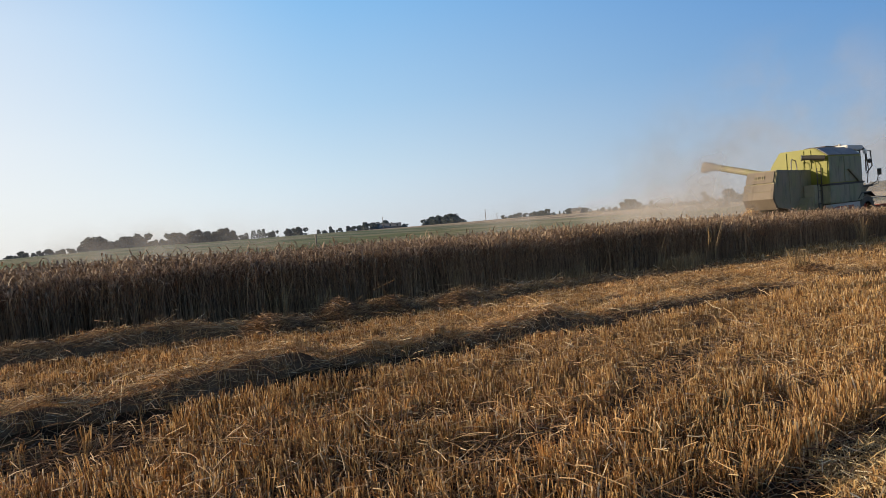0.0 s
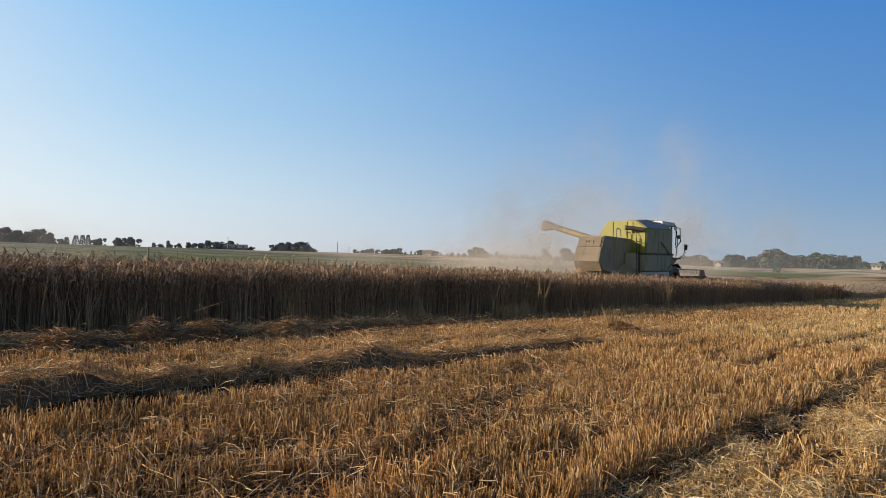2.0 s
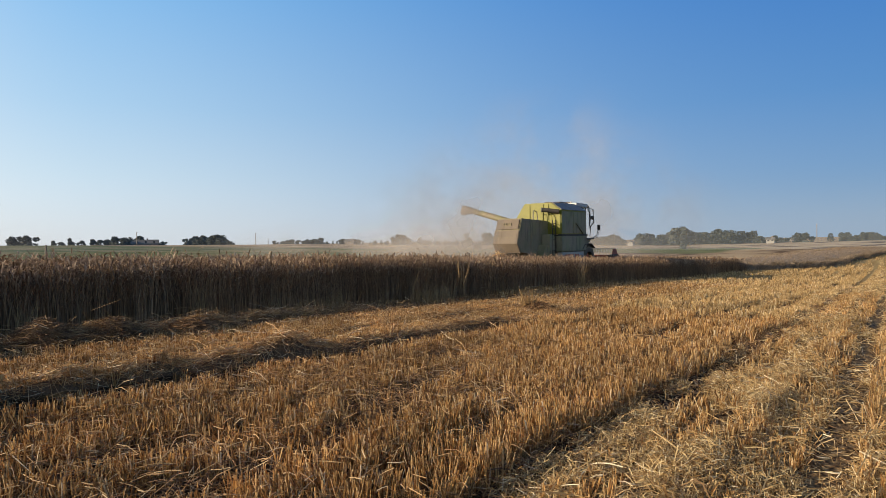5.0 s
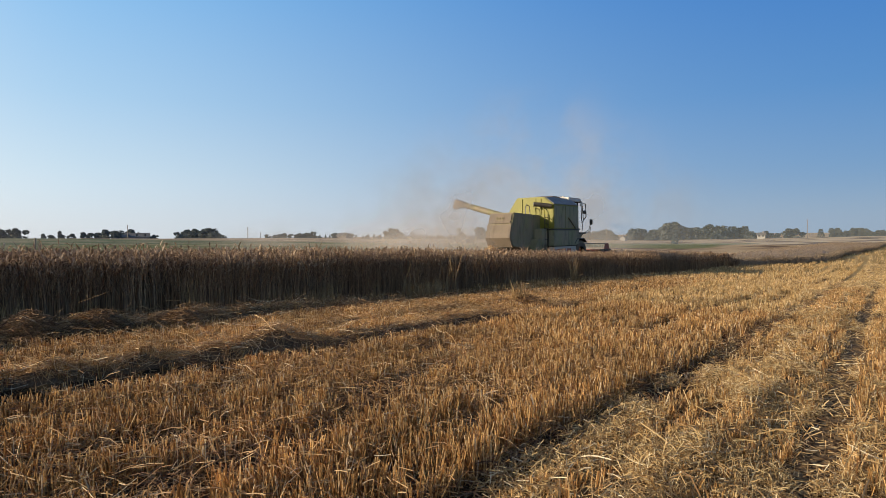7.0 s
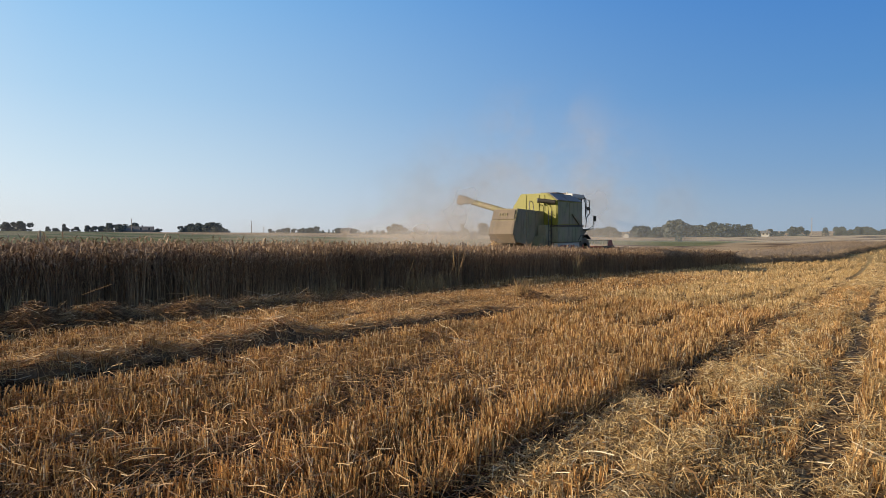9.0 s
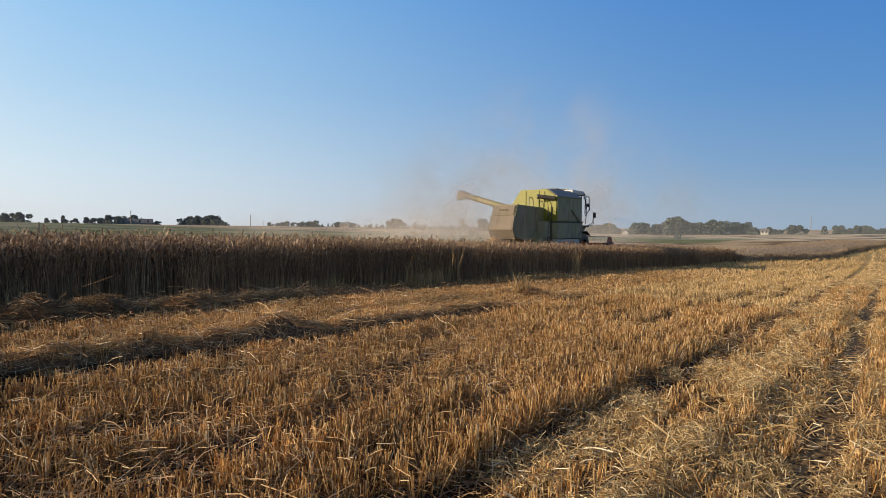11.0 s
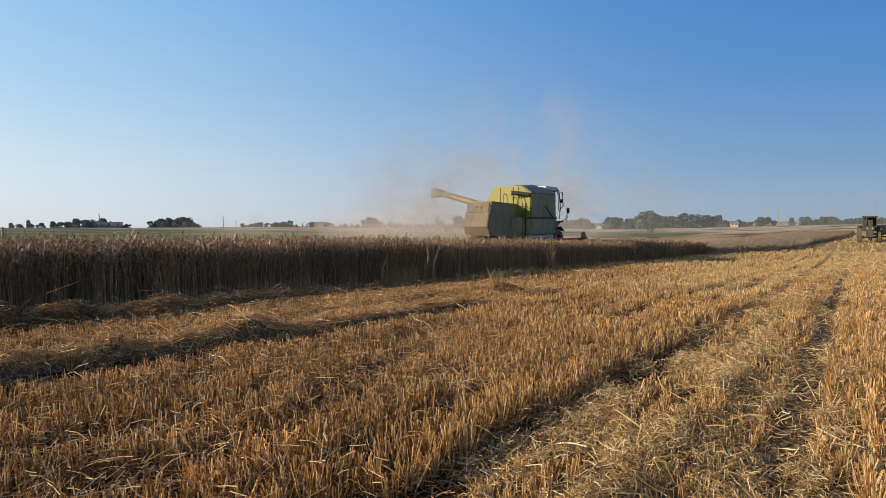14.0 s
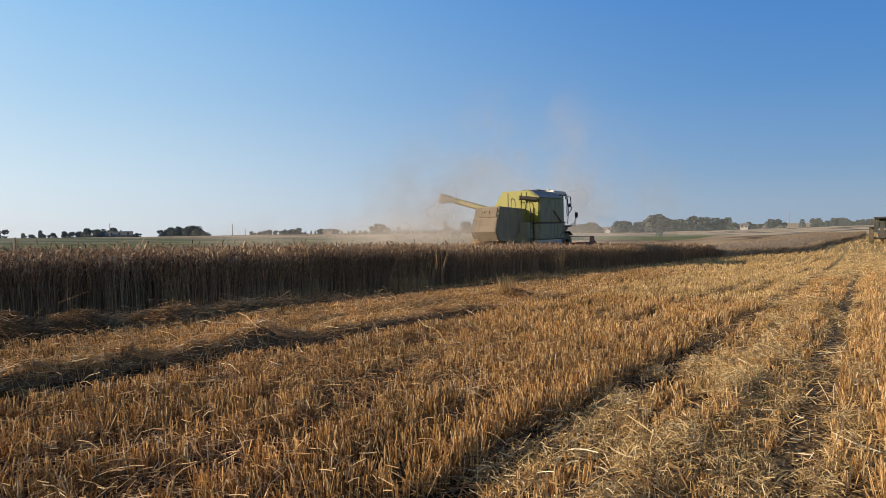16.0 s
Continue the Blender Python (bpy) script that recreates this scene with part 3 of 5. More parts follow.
def loose(x0, x1, y0, y1, per_m2, length=(0.08, 0.3), lift=0.02, along=0.0, on_heaps=False, thick=1.0, hang=0.0, patchy=0.0, steep=0.42):
    """Fallen straws, bent once, lying at all angles."""
    n = int((x1 - x0) * (y1 - y0) * per_m2)
    x, y = rng.uniform(x0, x1, n), rng.uniform(y0, y1, n)
    hp = heaps(x, y)
    if on_heaps:
        k = rng.random(n) < np.clip(hp * 11 - 0.35, 0.02, 1)
        x, y, hp = x[k], y[k], hp[k]
        n = len(x)
    if patchy:
        # straw gathers in tufts and leaves bare hollows between the wheel marks
        c = fbm(x / 0.22, y / 0.55, 31) + 0.5 * (fbm(x / 0.6, y / 1.6, 33) - 0.5)
        for rut, deep in ((-1.5, 0.06), (-0.31, 0.24), (0.03, 0.16)):
            c = c - deep * np.exp(-((x - rut + 0.12 * (fbm(y / 0.9, y * 0, 35) - 0.5)) / 0.10) ** 2)
        k = rng.random(n) < np.clip(0.5 + patchy * (c - 0.45), 0.06, 1)
        x, y, hp, c = x[k], y[k], hp[k], c[k]
        n = len(x)
        hp = hp + 0.16 * np.clip(c - 0.42, 0, 0.4) * rng.random(n)
    z = land(x, y) + hp + rng.exponential(lift, n) + hang * rng.random(n)
    a = rng.uniform(0, 2 * np.pi, n)
    if along:
        a = np.where(rng.random(n) < along, np.pi / 2 + rng.normal(0, 0.5, n), a)
    L = rng.uniform(*length, n)
    d = unit(a)
    pitch = rng.normal(0, steep, n)
    up = np.array([0, 0, 1.0])
    c = np.stack([x, y, z], -1)
    half = (d * np.cos(pitch)[:, None] + up * np.sin(pitch)[:, None]) * (L / 2)[:, None]
    ends0, ends1 = c - half, c + half
    for e in (ends0, ends1):
        e[:, 2] = np.maximum(e[:, 2], top(e[:, 0], e[:, 1]) + 0.004)
    c = c + up * (L * rng.normal(0.03, 0.05, n))[:, None]
    p = np.stack([ends0, c, ends1], 1)
    s = np.cross(d, up) * np.cos(0.9) + up * np.sin(0.9) * rng.choice([-1, 1], n)[:, None]
    w = np.full((n, 3), 0.0055) * thick
    return ribbons(p, w, s)


def flakes(x0, x1, y0, y1, per_m2):
    """Torn leaf sheaths and chopped pieces, short, broad and pale."""
    return loose(x0, x1, y0, y1, per_m2, (0.03, 0.07), 0.03, 0.0, False, 1.25)


stuff("stubble", [
    stubble_rows(-4.6, -1.6, -1.5, 6, 1700, 0.18, 0.92, seed=5),
    stubble_rows(-4.6, -1.5, 6, 12, 1100, 0.185, 1.15, seed=5),
    stubble_rows(-7.7, -5.15, -3, 14, 1100, 0.115, 1.05, seed=6, bare=0.44),
    stubble_rows(-5.0, -4.55, -1, 12, 320, 0.11, 1.0, seed=6),
    stubble_rows(-9.2, -7.6, -3, 14, 320, 0.08, 1.0, seed=6),
    stubble_rows(-9.2, -4.9, 14, 26, 240, 0.15, 1.6, seed=6),
    stubble_rows(-9.3, -1.6, -8, -1.5, 180, 0.17, 1.4, seed=13),
    stubble_rows(0.75, 6, -8, 1, 140, 0.15, 1.5, seed=14),
    stubble_rows(3.6, 6, 1, 14, 140, 0.15, 1.5, seed=15),
    stubble_rows(-1.36, -0.4, 0.5, 9, 900, 0.10, 0.95, seed=9, bare=0.56),
    stubble_rows(-1.36, -0.4, 9, 24, 420, 0.11, 1.4, seed=9, bare=0.5),
    stubble_rows(-0.16, 0.0, 3.4, 24, 620, 0.15, 1.1, seed=7, bare=0.5),
    stubble_rows(0.1, 0.62, 1.5, 12, 900, 0.19, 1.1, seed=12, bare=0.42),
    stubble_rows(0.1, 0.62, 12, 30, 420, 0.18, 1.5, seed=12, bare=0.42),
    stubble_rows(0.75, 3.6, 1, 14, 420, 0.16, 1.15, seed=8),
], M_STUBBLE, "golden cut stubble standing in drill rows", "stubble")
stuff("stubble", [
    stubble_rows(-4.9, -1.5, 12, 24, 480, 0.18, 1.7, seed=5),
    stubble_rows(-4.9, -1.6, 24, 60, 110, 0.17, 2.4, 0.125, seed=5),
    stubble_rows(-9.2, -4.9, 26, 60, 90, 0.16, 2.4, 0.125, seed=6),
    stubble_rows(-1.3, -0.4, 24, 60, 60, 0.14, 2.4, 0.125, seed=9),
    stubble_rows(-0.16, 6, 14, 60, 60, 0.15, 2.6, 0.125, seed=8),
    stubble_rows(-6, 14, 60, 130, 12, 0.18, 5.0, 0.06, seed=10),
], M_PALE, "pale golden stubble further along the field", "stubble")
stuff("straw_litter", [
    loose(-4.6, -1.6, -2, 7, 1300, (0.04, 0.17), 0.045, thick=0.7),
    loose(-1.75, -1.3, -1, 24, 620, (0.03, 0.14), 0.02, thick=0.85),
    loose(-5.1, -4.5, -2, 9, 700, (0.04, 0.2), 0.02, thick=0.8),
    loose(-9.3, -7.5, -2, 9, 900, (0.04, 0.2), 0.03, thick=0.8),
    loose(-9.3, -1.3, 7, 14, 260, (0.05, 0.16), 0.04, thick=0.9),
], M_LITTER, "brown matted straw litter between the stubble stems", "straw")


def windrow_bed():
    """The matted mass under the loose straws of the windrows."""
    xs, ys = np.arange(-9.0, -4.5, 0.055), np.arange(-4.0, 14.0, 0.06)
    gx, gy = np.meshgrid(xs, ys)
    hp = heaps(gx, gy)
    v = np.stack([gx, gy, land(gx, gy) + hp * 0.9 - 0.025 + 0.02 * (fbm(gx / 0.07, gy / 0.09, 71, 2) - 0.5) * np.clip(hp * 12, 0, 1)], -1).reshape(-1, 3)
    i = np.arange(len(ys) - 1)[:, None] * len(xs) + np.arange(len(xs) - 1)[None, :]
    f = np.stack([i, i + 1, i + len(xs) + 1, i + len(xs)], -1).reshape(-1, 4)
    stuff("windrow", [(v, f)], M_HEAP, "matted brown straw lying in long windrows", "straw")


windrow_bed()
stuff("loose_straw", [
    loose(-7.6, -5.2, -2, 7, 650, (0.03, 0.15), 0.03, thick=0.75),
    loose(-9.3, -1.3, -8, -2, 160, (0.05, 0.25), 0.05, thick=1.2),
    loose(-7.6, -5.2, 7, 14, 420, (0.05, 0.16), 0.04, thick=0.9),
    loose(-9.3, -1.3, 14, 30, 60, (0.08, 0.24), 0.05, thick=1.4),
    flakes(-5.4, -1.6, 0, 8, 50),
    loose(-4.5, -1.6, 0, 8, 420, (0.04, 0.15), 0.02, thick=0.62, hang=0.13, patchy=4.0),
    loose(-9.2, -1.6, 0, 9, 9, (0.18, 0.45), 0.02, thick=0.8, hang=0.14),
    loose(-9.2, -4.9, 0, 14, 160, (0.12, 0.36), 0.03, 0.2, True, 0.85, hang=0.03),
    loose(-9.2, -4.9, -4, 16, 2600, (0.06, 0.24), 0.012, 0.3, True, 0.75),
], M_STRAW, "loose straw lying in windrows on stubble", "straw")
stuff("chaff_lane", [
    loose(-1.6, 0.6, 0.5, 7, 6000, (0.02, 0.10), 0.02, 0.25, thick=0.7, patchy=6.5, steep=0.65),
    loose(0.6, 3.2, 0.5, 7, 1800, (0.03, 0.14), 0.03, 0.25, thick=0.85, patchy=6.0, steep=0.6),
    loose(-1.6, 3.6, 7, 13, 1500, (0.03, 0.12), 0.03, 0.3, thick=0.95, patchy=6.0, steep=0.6),
    loose(-1.3, 3.2, 0.8, 8, 45, (0.12, 0.3), 0.03, 0.2, thick=1.1, hang=0.05),
    flakes(-1.3, 3, 1, 8, 110),
    loose(-1.6, 3.6, 13, 30, 330, (0.05, 0.18), 0.03, 0.3, thick=1.4, patchy=6.0),
    loose(-1.4, 3.6, 30, 60, 60, (0.12, 0.35), 0.02, 0.3, thick=2.6),
    loose(-1.35, 6.0, -7, 0.5, 260, (0.05, 0.25), 0.02, 0.3, thick=1.3),
    loose(3.2, 6.0, 0.5, 14, 200, (0.05, 0.25), 0.02, 0.3, thick=1.3),
], M_PALE, "pale chopped straw spread in a lane", "straw")


# ---- shapes ----
def box(bm, x0, x1, y0, y1, z0, z1, bevel=0.0):
    made = bmesh.ops.create_cube(bm, size=1.0, matrix=Matrix.LocRotScale(((x0 + x1) / 2, (y0 + y1) / 2, (z0 + z1) / 2), None, (x1 - x0, y1 - y0, z1 - z0)))
    if bevel:
        edges = list({e for v in made["verts"] for e in v.link_edges})
        bmesh.ops.bevel(bm, geom=edges, offset=bevel, segments=2, affect="EDGES")
    return bm


def prism(bm, outline, x0, x1, bevel=0.0):
    """An outline in (y, z), drawn out along x."""
    a = [bm.verts.new((x0, y, z)) for y, z in outline]
    b = [bm.verts.new((x1, y, z)) for y, z in outline]
    faces = [bm.faces.new(a[::-1]), bm.faces.new(b)]
    k = len(a)
    for i in range(k):
        faces.append(bm.faces.new((a[i], a[(i + 1) % k], b[(i + 1) % k], b[i])))
    if bevel:
        bmesh.ops.bevel(bm, geom=list({e for f in faces for e in f.edges}), offset=bevel, segments=2, affect="EDGES")
    return bm


def tube(bm, pts, radius, sides=8, caps=True):
    """A round bar through the points."""
    pts = [Vector(p) for p in pts]
    radii = radius if isinstance(radius, (list, tuple)) else [radius] * len(pts)
    rings = []
    for i, p in enumerate(pts):
        d = (pts[min(i + 1, len(pts) - 1)] - pts[max(i - 1, 0)]).normalized()
        u = d.cross(Vector((0, 0, 1)) if abs(d.z) < 0.9 else Vector((1, 0, 0))).normalized()
        w = d.cross(u)
        rings.append([bm.verts.new(p + (u * math.cos(2 * math.pi * k / sides) + w * math.sin(2 * math.pi * k / sides)) * radii[i]) for k in range(sides)])
    for a, b in zip(rings, rings[1:]):
        for k in range(sides):
            bm.faces.new((a[k], a[(k + 1) % sides], b[(k + 1) % sides], b[k]))
    if caps:
        bm.faces.new(rings[0][::-1])
        bm.faces.new(rings[-1])
    return bm


def part(name, bm, material, parent, label=""):
    bmesh.ops.recalc_face_normals(bm, faces=bm.faces)
    me = bpy.data.meshes.new(name)
    bm.to_mesh(me)
    bm.free()
    me.materials.append(material)
    ob = new(name, me)
    ob.parent = parent
    if label:
        tagged(ob, label)
    return ob


def thing(name, place, label, category, group="", turn=0.0):
    ob = new(name)
    ob.empty_display_size = 0.3
    ob.matrix_world = pose(*place, 0, 0, turn)
    return tagged(ob, label, category, group)


def B():
    return bmesh.new()


# ---- combine harvester ----
def wheel(parent, x, y, radius, width, out):
    """A lugged tyre on a dished rim; out is the side that shows."""
    bm = B()
    k = 40
    prof = [(-0.5, 0.62), (-0.5, 0.88), (-0.38, 0.97), (0.38, 0.97), (0.5, 0.88), (0.5, 0.62)]
    rings = []
    for i in range(k):
        a = 2 * math.pi * i / k
        rings.append([bm.verts.new((x + w * width, y + math.sin(a) * r * radius, radius + math.cos(a) * r * radius)) for w, r in prof])
    for i in range(k):
        a, b = rings[i], rings[(i + 1) % k]
        for j in range(len(prof) - 1):
            bm.faces.new((a[j], a[j + 1], b[j + 1], b[j]))
    for i in range(22):
        a = 2 * math.pi * i / 22
        for s in (-1, 1):
            m = Matrix.Translation((x + s * width * 0.24, y, radius)) @ Matrix.Rotation(-a - s * 0.07, 4, "X") @ Matrix.Translation((0, 0, radius * 0.975)) @ Matrix.Rotation(s * 0.6, 4, "Z")
            bmesh.ops.create_cube(bm, size=1.0, matrix=m @ Matrix.Diagonal((width * 0.55, 0.05, 0.07, 1)))
    tyre_wheel = part("wheel", tube(B(), [(x - out * 0.1, y, radius), (x + out * width * 0.42, y, radius)], 0.11, 12), M_STEEL, parent)
    part("tyre", bm, M_TYRE, tyre_wheel, "dusty lugged black rubber tyre")
    bm = B()
    tube(bm, [(x + out * width * s, y, radius) for s in (-0.3, 0.1, 0.12, 0.32)], [radius * 0.63, radius * 0.63, radius * 0.3, radius * 0.28], 24)
    part("rim", bm, M_RED, tyre_wheel, "red dished wheel rim")
    return tyre_wheel


def bars(name, parent, material, x, y0, z0, lengths, height, gap, label, tilt=None):
    """Plain bars in place of a line of writing, 6 mm proud of the side panel."""
    bm, y = B(), y0
    for w in lengths:
        if tilt:
            (zb, xb), (zt, xt) = tilt
            xa = xb + (xt - xb) * (z0 - zb) / (zt - zb)
            xc = xb + (xt - xb) * (z0 + height - zb) / (zt - zb)
        else:
            xa = xc = x
        vs = [bm.verts.new(p) for p in ((xa + 0.006, y, z0), (xa + 0.006, y + w, z0), (xc + 0.006, y + w, z0 + height), (xc + 0.006, y, z0 + height))]
        f = bm.faces.new(vs)
        r = bmesh.ops.extrude_face_region(bm, geom=[f])
        for v in r["geom"]:
            if isinstance(v, bmesh.types.BMVert):
                v.co.x += 0.004
        y += w + gap
    return part(name, bm, material, parent, label)


def combine():
    cx, cy = -13.65, 23.2
    c = thing("combine_harvester", (cx, cy, float(land(cx, cy + 4)) + 0.0), "lime green combine harvester, dusty, working beside standing wheat", "combine harvester")
    # straw hood at the rear
    hood = part("straw_hood", prism(B(), [(0.2, 2.8), (-0.08, 2.12), (-0.16, 1.72), (0.08, 1.34), (0.75, 1.3), (1.5, 0.95), (2.7, 0.95), (2.7, 2.72)], -0.6, 0.6, 0.03), M_LIMEDIRT, c, "dust-covered green straw hood")
    part("rear_flap", prism(B(), [(0.165, 2.74), (-0.01, 2.32), (-0.035, 2.33), (0.14, 2.76)], -0.56, 0.54, 0.006), M_GREYP, hood, "pale dusty upper rear flap")
    part("rear_flap", prism(B(), [(-0.03, 2.28), (-0.1, 2.0), (-0.125, 2.0), (-0.055, 2.29)], -0.6, 0.6, 0.006), M_GREYP, hood, "pale dusty middle rear flap")
    part("rear_flap", prism(B(), [(-0.14, 1.98), (-0.19, 1.72), (0.06, 1.32), (0.03, 1.29), (-0.225, 1.71), (-0.17, 1.99)], -0.61, 0.61, 0.006), M_GREYP, hood, "pale dusty lower rear flap")
    bm = B()
    for i, w in enumerate((0.05, 0.05, 0.03, 0.05, 0.05)):
        box(bm, -0.2 + i * 0.085, -0.2 + i * 0.085 + w, 0.02, 0.04, 2.44, 2.6)
    part("rear_marking", bm, M_LIMEDIRT, hood, "faded marking on the rear flap")
    for z in (1.62, 2.06):
        part("side_seam", box(B(), 0.598, 0.615, 0.0 if z < 2 else 0.1, 2.6, z, z + 0.035, 0.004), M_LIMEDIRT, hood)
    for y in (1.0, 1.85):
        part("side_rib", box(B(), 0.598, 0.62, y, y + 0.04, 1.4, 2.72, 0.004), M_LIMEDIRT, hood)
    part("side_guard", prism(B(), [(1.2, 1.0), (1.95, 0.72), (2.6, 0.72), (2.6, 1.62), (1.75, 1.62)], 0.58, 0.98, 0.02), M_LIMEDIRT, c, "dusty green belt guard")
    part("tool_box", box(B(), 0.62, 1.02, 2.0, 2.5, 1.35, 2.1, 0.03), M_LIMESHADE, c, "dusty green side box, colour darkened for shade")
    part("lower_body", box(B(), -0.6, 0.6, 1.9, 6.0, 0.75, 1.5, 0.03), M_LIMEDIRT, c)
    # grain tank
    sec = [(1.27, 2.1), (1.27, 3.2), (0.78, 3.57), (-0.62, 3.57), (-1.05, 2.95), (-1.05, 2.1)]
    bm = B()
    a = [bm.verts.new((x, 2.68, z)) for x, z in sec]
    b = [bm.verts.new((x, 5.5, z)) for x, z in sec]
    fs = [bm.faces.new(a), bm.faces.new(b[::-1])] + [bm.faces.new((a[i], a[(i + 1) % 6], b[(i + 1) % 6], b[i])) for i in range(6)]
    bmesh.ops.bevel(bm, geom=list({e for f in fs for e in f.edges}), offset=0.035, segments=2, affect="EDGES")
    tank = part("grain_tank", bm, M_LIME, c, "bright lime green grain tank")
    for x in (-0.35, 0.35, 0.62):
        part("tank_rib", box(B(), x, x + 0.035, 2.645, 2.675, 2.75, 3.5, 0.005), M_LIME, tank)
    bm = B()
    t = Vector((0.78 - 1.27, 0, 3.57 - 3.2))
    for y0, y1 in ((2.74, 3.88), (3.93, 5.46)):
        vs = []
        for y, k in ((y0, 0.04), (y1, 0.04), (y1, 0.96), (y0, 0.96)):
            vs.append(bm.verts.new((1.27 + t.x * k + 0.012, y, 3.2 + t.z * k + 0.012)))
        f = bm.faces.new(vs)
        r = bmesh.ops.extrude_face_region(bm, geom=[f])
        for v in r["geom"]:
            if isinstance(v, bmesh.types.BMVert):
                v.co += Vector((0.014, 0, 0.018))
    part("roof_panel", bm, M_WHITESHADE, tank, "slanted roof panels, grey-white darkened for shade")
    bars("roof_marking", tank, M_OLDRED, 0, 4.12, 3.28, (0.2, 0.17, 0.21, 0.21, 0.18), 0.17, 0.03, "faded red marking bars", ((3.2, 1.302), (3.57, 0.812)))
    part("tank_cover", prism(B(), [(4.0, 3.56), (4.3, 3.7), (4.9, 3.68), (5.3, 3.6), (5.3, 3.54), (4.0, 3.54)], -0.4, 0.5, 0.02), M_GREYP, tank, "pale folded tank cover")
    # side cladding
    side = part("side_panel", box(B(), 0.9, 1.285, 2.7, 5.5, 1.3, 2.02, 0.02), M_LIMESHADE, c, "dusty green lower side panel, colour darkened for shade")
    part("upper_side_panel", box(B(), 1.262, 1.29, 2.74, 3.92, 2.14, 3.16, 0.008), M_LIMESHADE, tank, "dusty upper side door, green darkened for shade")
    part("upper_side_panel", box(B(), 1.262, 1.29, 3.97, 5.44, 2.14, 3.16, 0.008), M_LIMESHADE, tank, "dusty upper side door, green darkened for shade")
    part("side_band", box(B(), 1.1, 1.3, 2.68, 5.62, 2.03, 2.1, 0.006), M_BLACK, c, "dark gap band between side panels")
    part("diagonal_chute", prism(B(), [(4.15, 2.62), (4.3, 2.66), (5.25, 2.18), (5.3, 2.1), (5.0, 2.1)], 1.29, 1.36, 0.01), M_LIMEDIRT, c, "diagonal pressed stiffener")
    plate = part("name_plate", box(B(), 1.0, 1.29, 2.72, 5.12, 0.8, 1.26, 0.01), M_PLATE, c, "white name panel with red bars")
    bars("name_marking", plate, M_OLDRED, 1.286, 2.95, 1.09, (0.08, 0.1, 0.1, 0.05, 0.1, 0.08, 0.1, 0.09, 0.1), 0.07, 0.02, "small red bars")
    bars("number_marking", plate, M_OLDRED, 1.286, 4.08, 0.9, (0.2, 0.2), 0.26, 0.05, "large red bars")
    # exhaust pipe and ladder at the tank's rear wall
    bm = tube(B(), [(0.5, 2.3, 3.22), (0.75, 2.42, 3.2), (1.2, 2.62, 3.13)], 0.1, 14)
    pipe = part("exhaust_pipe", bm, M_BLACK, c, "dark fat exhaust pipe")
    part("pipe_mouth", tube(B(), [(0.46, 2.28, 3.222), (0.5, 2.3, 3.22)], 0.115, 14), M_STEEL, pipe)
    bm = B()
    for y in (2.3, 2.62):
        tube(bm, [(1.02, y, 0.95), (1.02, y, 2.75)], 0.02, 6)
    lad = part("ladder", bm, M_BLACK, c, "dark steel side ladder")
    for i in range(7):
        part("rung", tube(B(), [(1.02, 2.3, 1.1 + i * 0.25), (1.02, 2.62, 1.1 + i * 0.25)], 0.016, 6), M_BLACK, lad)
    part("hand_rail", tube(B(), [(0.2, 2.0, 2.7), (0.2, 2.0, 3.1), (0.2, 2.08, 3.2), (0.2, 2.35, 3.15), (0.2, 2.42, 2.9), (0.2, 2.42, 2.7)], 0.022, 8), M_STEEL, c, "bent tubular hand rail")
    part("hand_rail", tube(B(), [(0.9, 2.55, 1.6), (0.9, 2.5, 2.9), (0.8, 2.55, 3.1)], 0.02, 8), M_LIME, c, "lime green upright rail")
    # unloading auger, swung out to the far side
    aug = part("unloading_auger", tube(B(), [(-0.8, 3.4, 2.45), (-1.2, 3.45, 2.6), (-4.7, 3.9, 3.5)], 0.15, 16), M_LIMEDIRT, c, "dusty lime green unloading auger swung out")
    bm = B()
    rim = [(-4.35, 3.57), (-4.92, 3.74), (-5.06, 3.3), (-4.98, 3.2), (-4.84, 3.24), (-4.74, 3.3), (-4.3, 3.27)]
    near_rim, far_rim = [[bm.verts.new((px, py, pz)) for px, pz in rim] for py in (3.7, 4.05)]
    bm.faces.new(near_rim)
    bm.faces.new(far_rim[::-1])
    for i in range(len(rim)):
        bm.faces.new((near_rim[i], near_rim[(i + 1) % 7], far_rim[(i + 1) % 7], far_rim[i]))
    bmesh.ops.bevel(bm, geom=list(bm.edges), offset=0.03, segments=2, affect="EDGES")
    part("auger_spout", bm, M_GREYP, aug, "dusty slanted drop spout")
    part("auger_flange", tube(B(), [(-1.28, 3.46, 2.62), (-1.36, 3.47, 2.64)], 0.23, 16), M_STEEL, aug)
    # cab
    cab = part("cab_frame", box(B(), -0.85, 0.85, 5.45, 6.55, 1.9, 2.1, 0.02), M_BLACK, c, "dark cab floor and posts")
    for x in (-0.82, 0.82):
        for y, tip in ((5.5, 5.5), (6.05, 6.0), (6.45, 6.42)):
            part("cab_post", tube(B(), [(x, y, 2.05), (x, tip, 3.48)], 0.035, 8), M_BLACK, cab)
    for y0, y1, name in ((5.54, 6.02, "side_window"), (6.1, 6.5, "side_window")):
        part(name, box(B(), 0.81, 0.822, y0, y1, 2.15, 3.5), M_GLASS, cab, "dusty cab side glass").visible_shadow = False
    part("windscreen", prism(B(), [(6.45, 2.12), (6.42, 3.46), (6.432, 3.46), (6.462, 2.12)], -0.78, 0.78), M_GLASS, cab, "tall windscreen glass").visible_shadow = False
    part("cab_seat", prism(B(), [(5.6, 2.1), (6.0, 2.1), (6.0, 2.35), (5.78, 2.4), (5.7, 2.85), (5.6, 2.85)], -0.25, 0.25, 0.03), M_BLACK, cab)
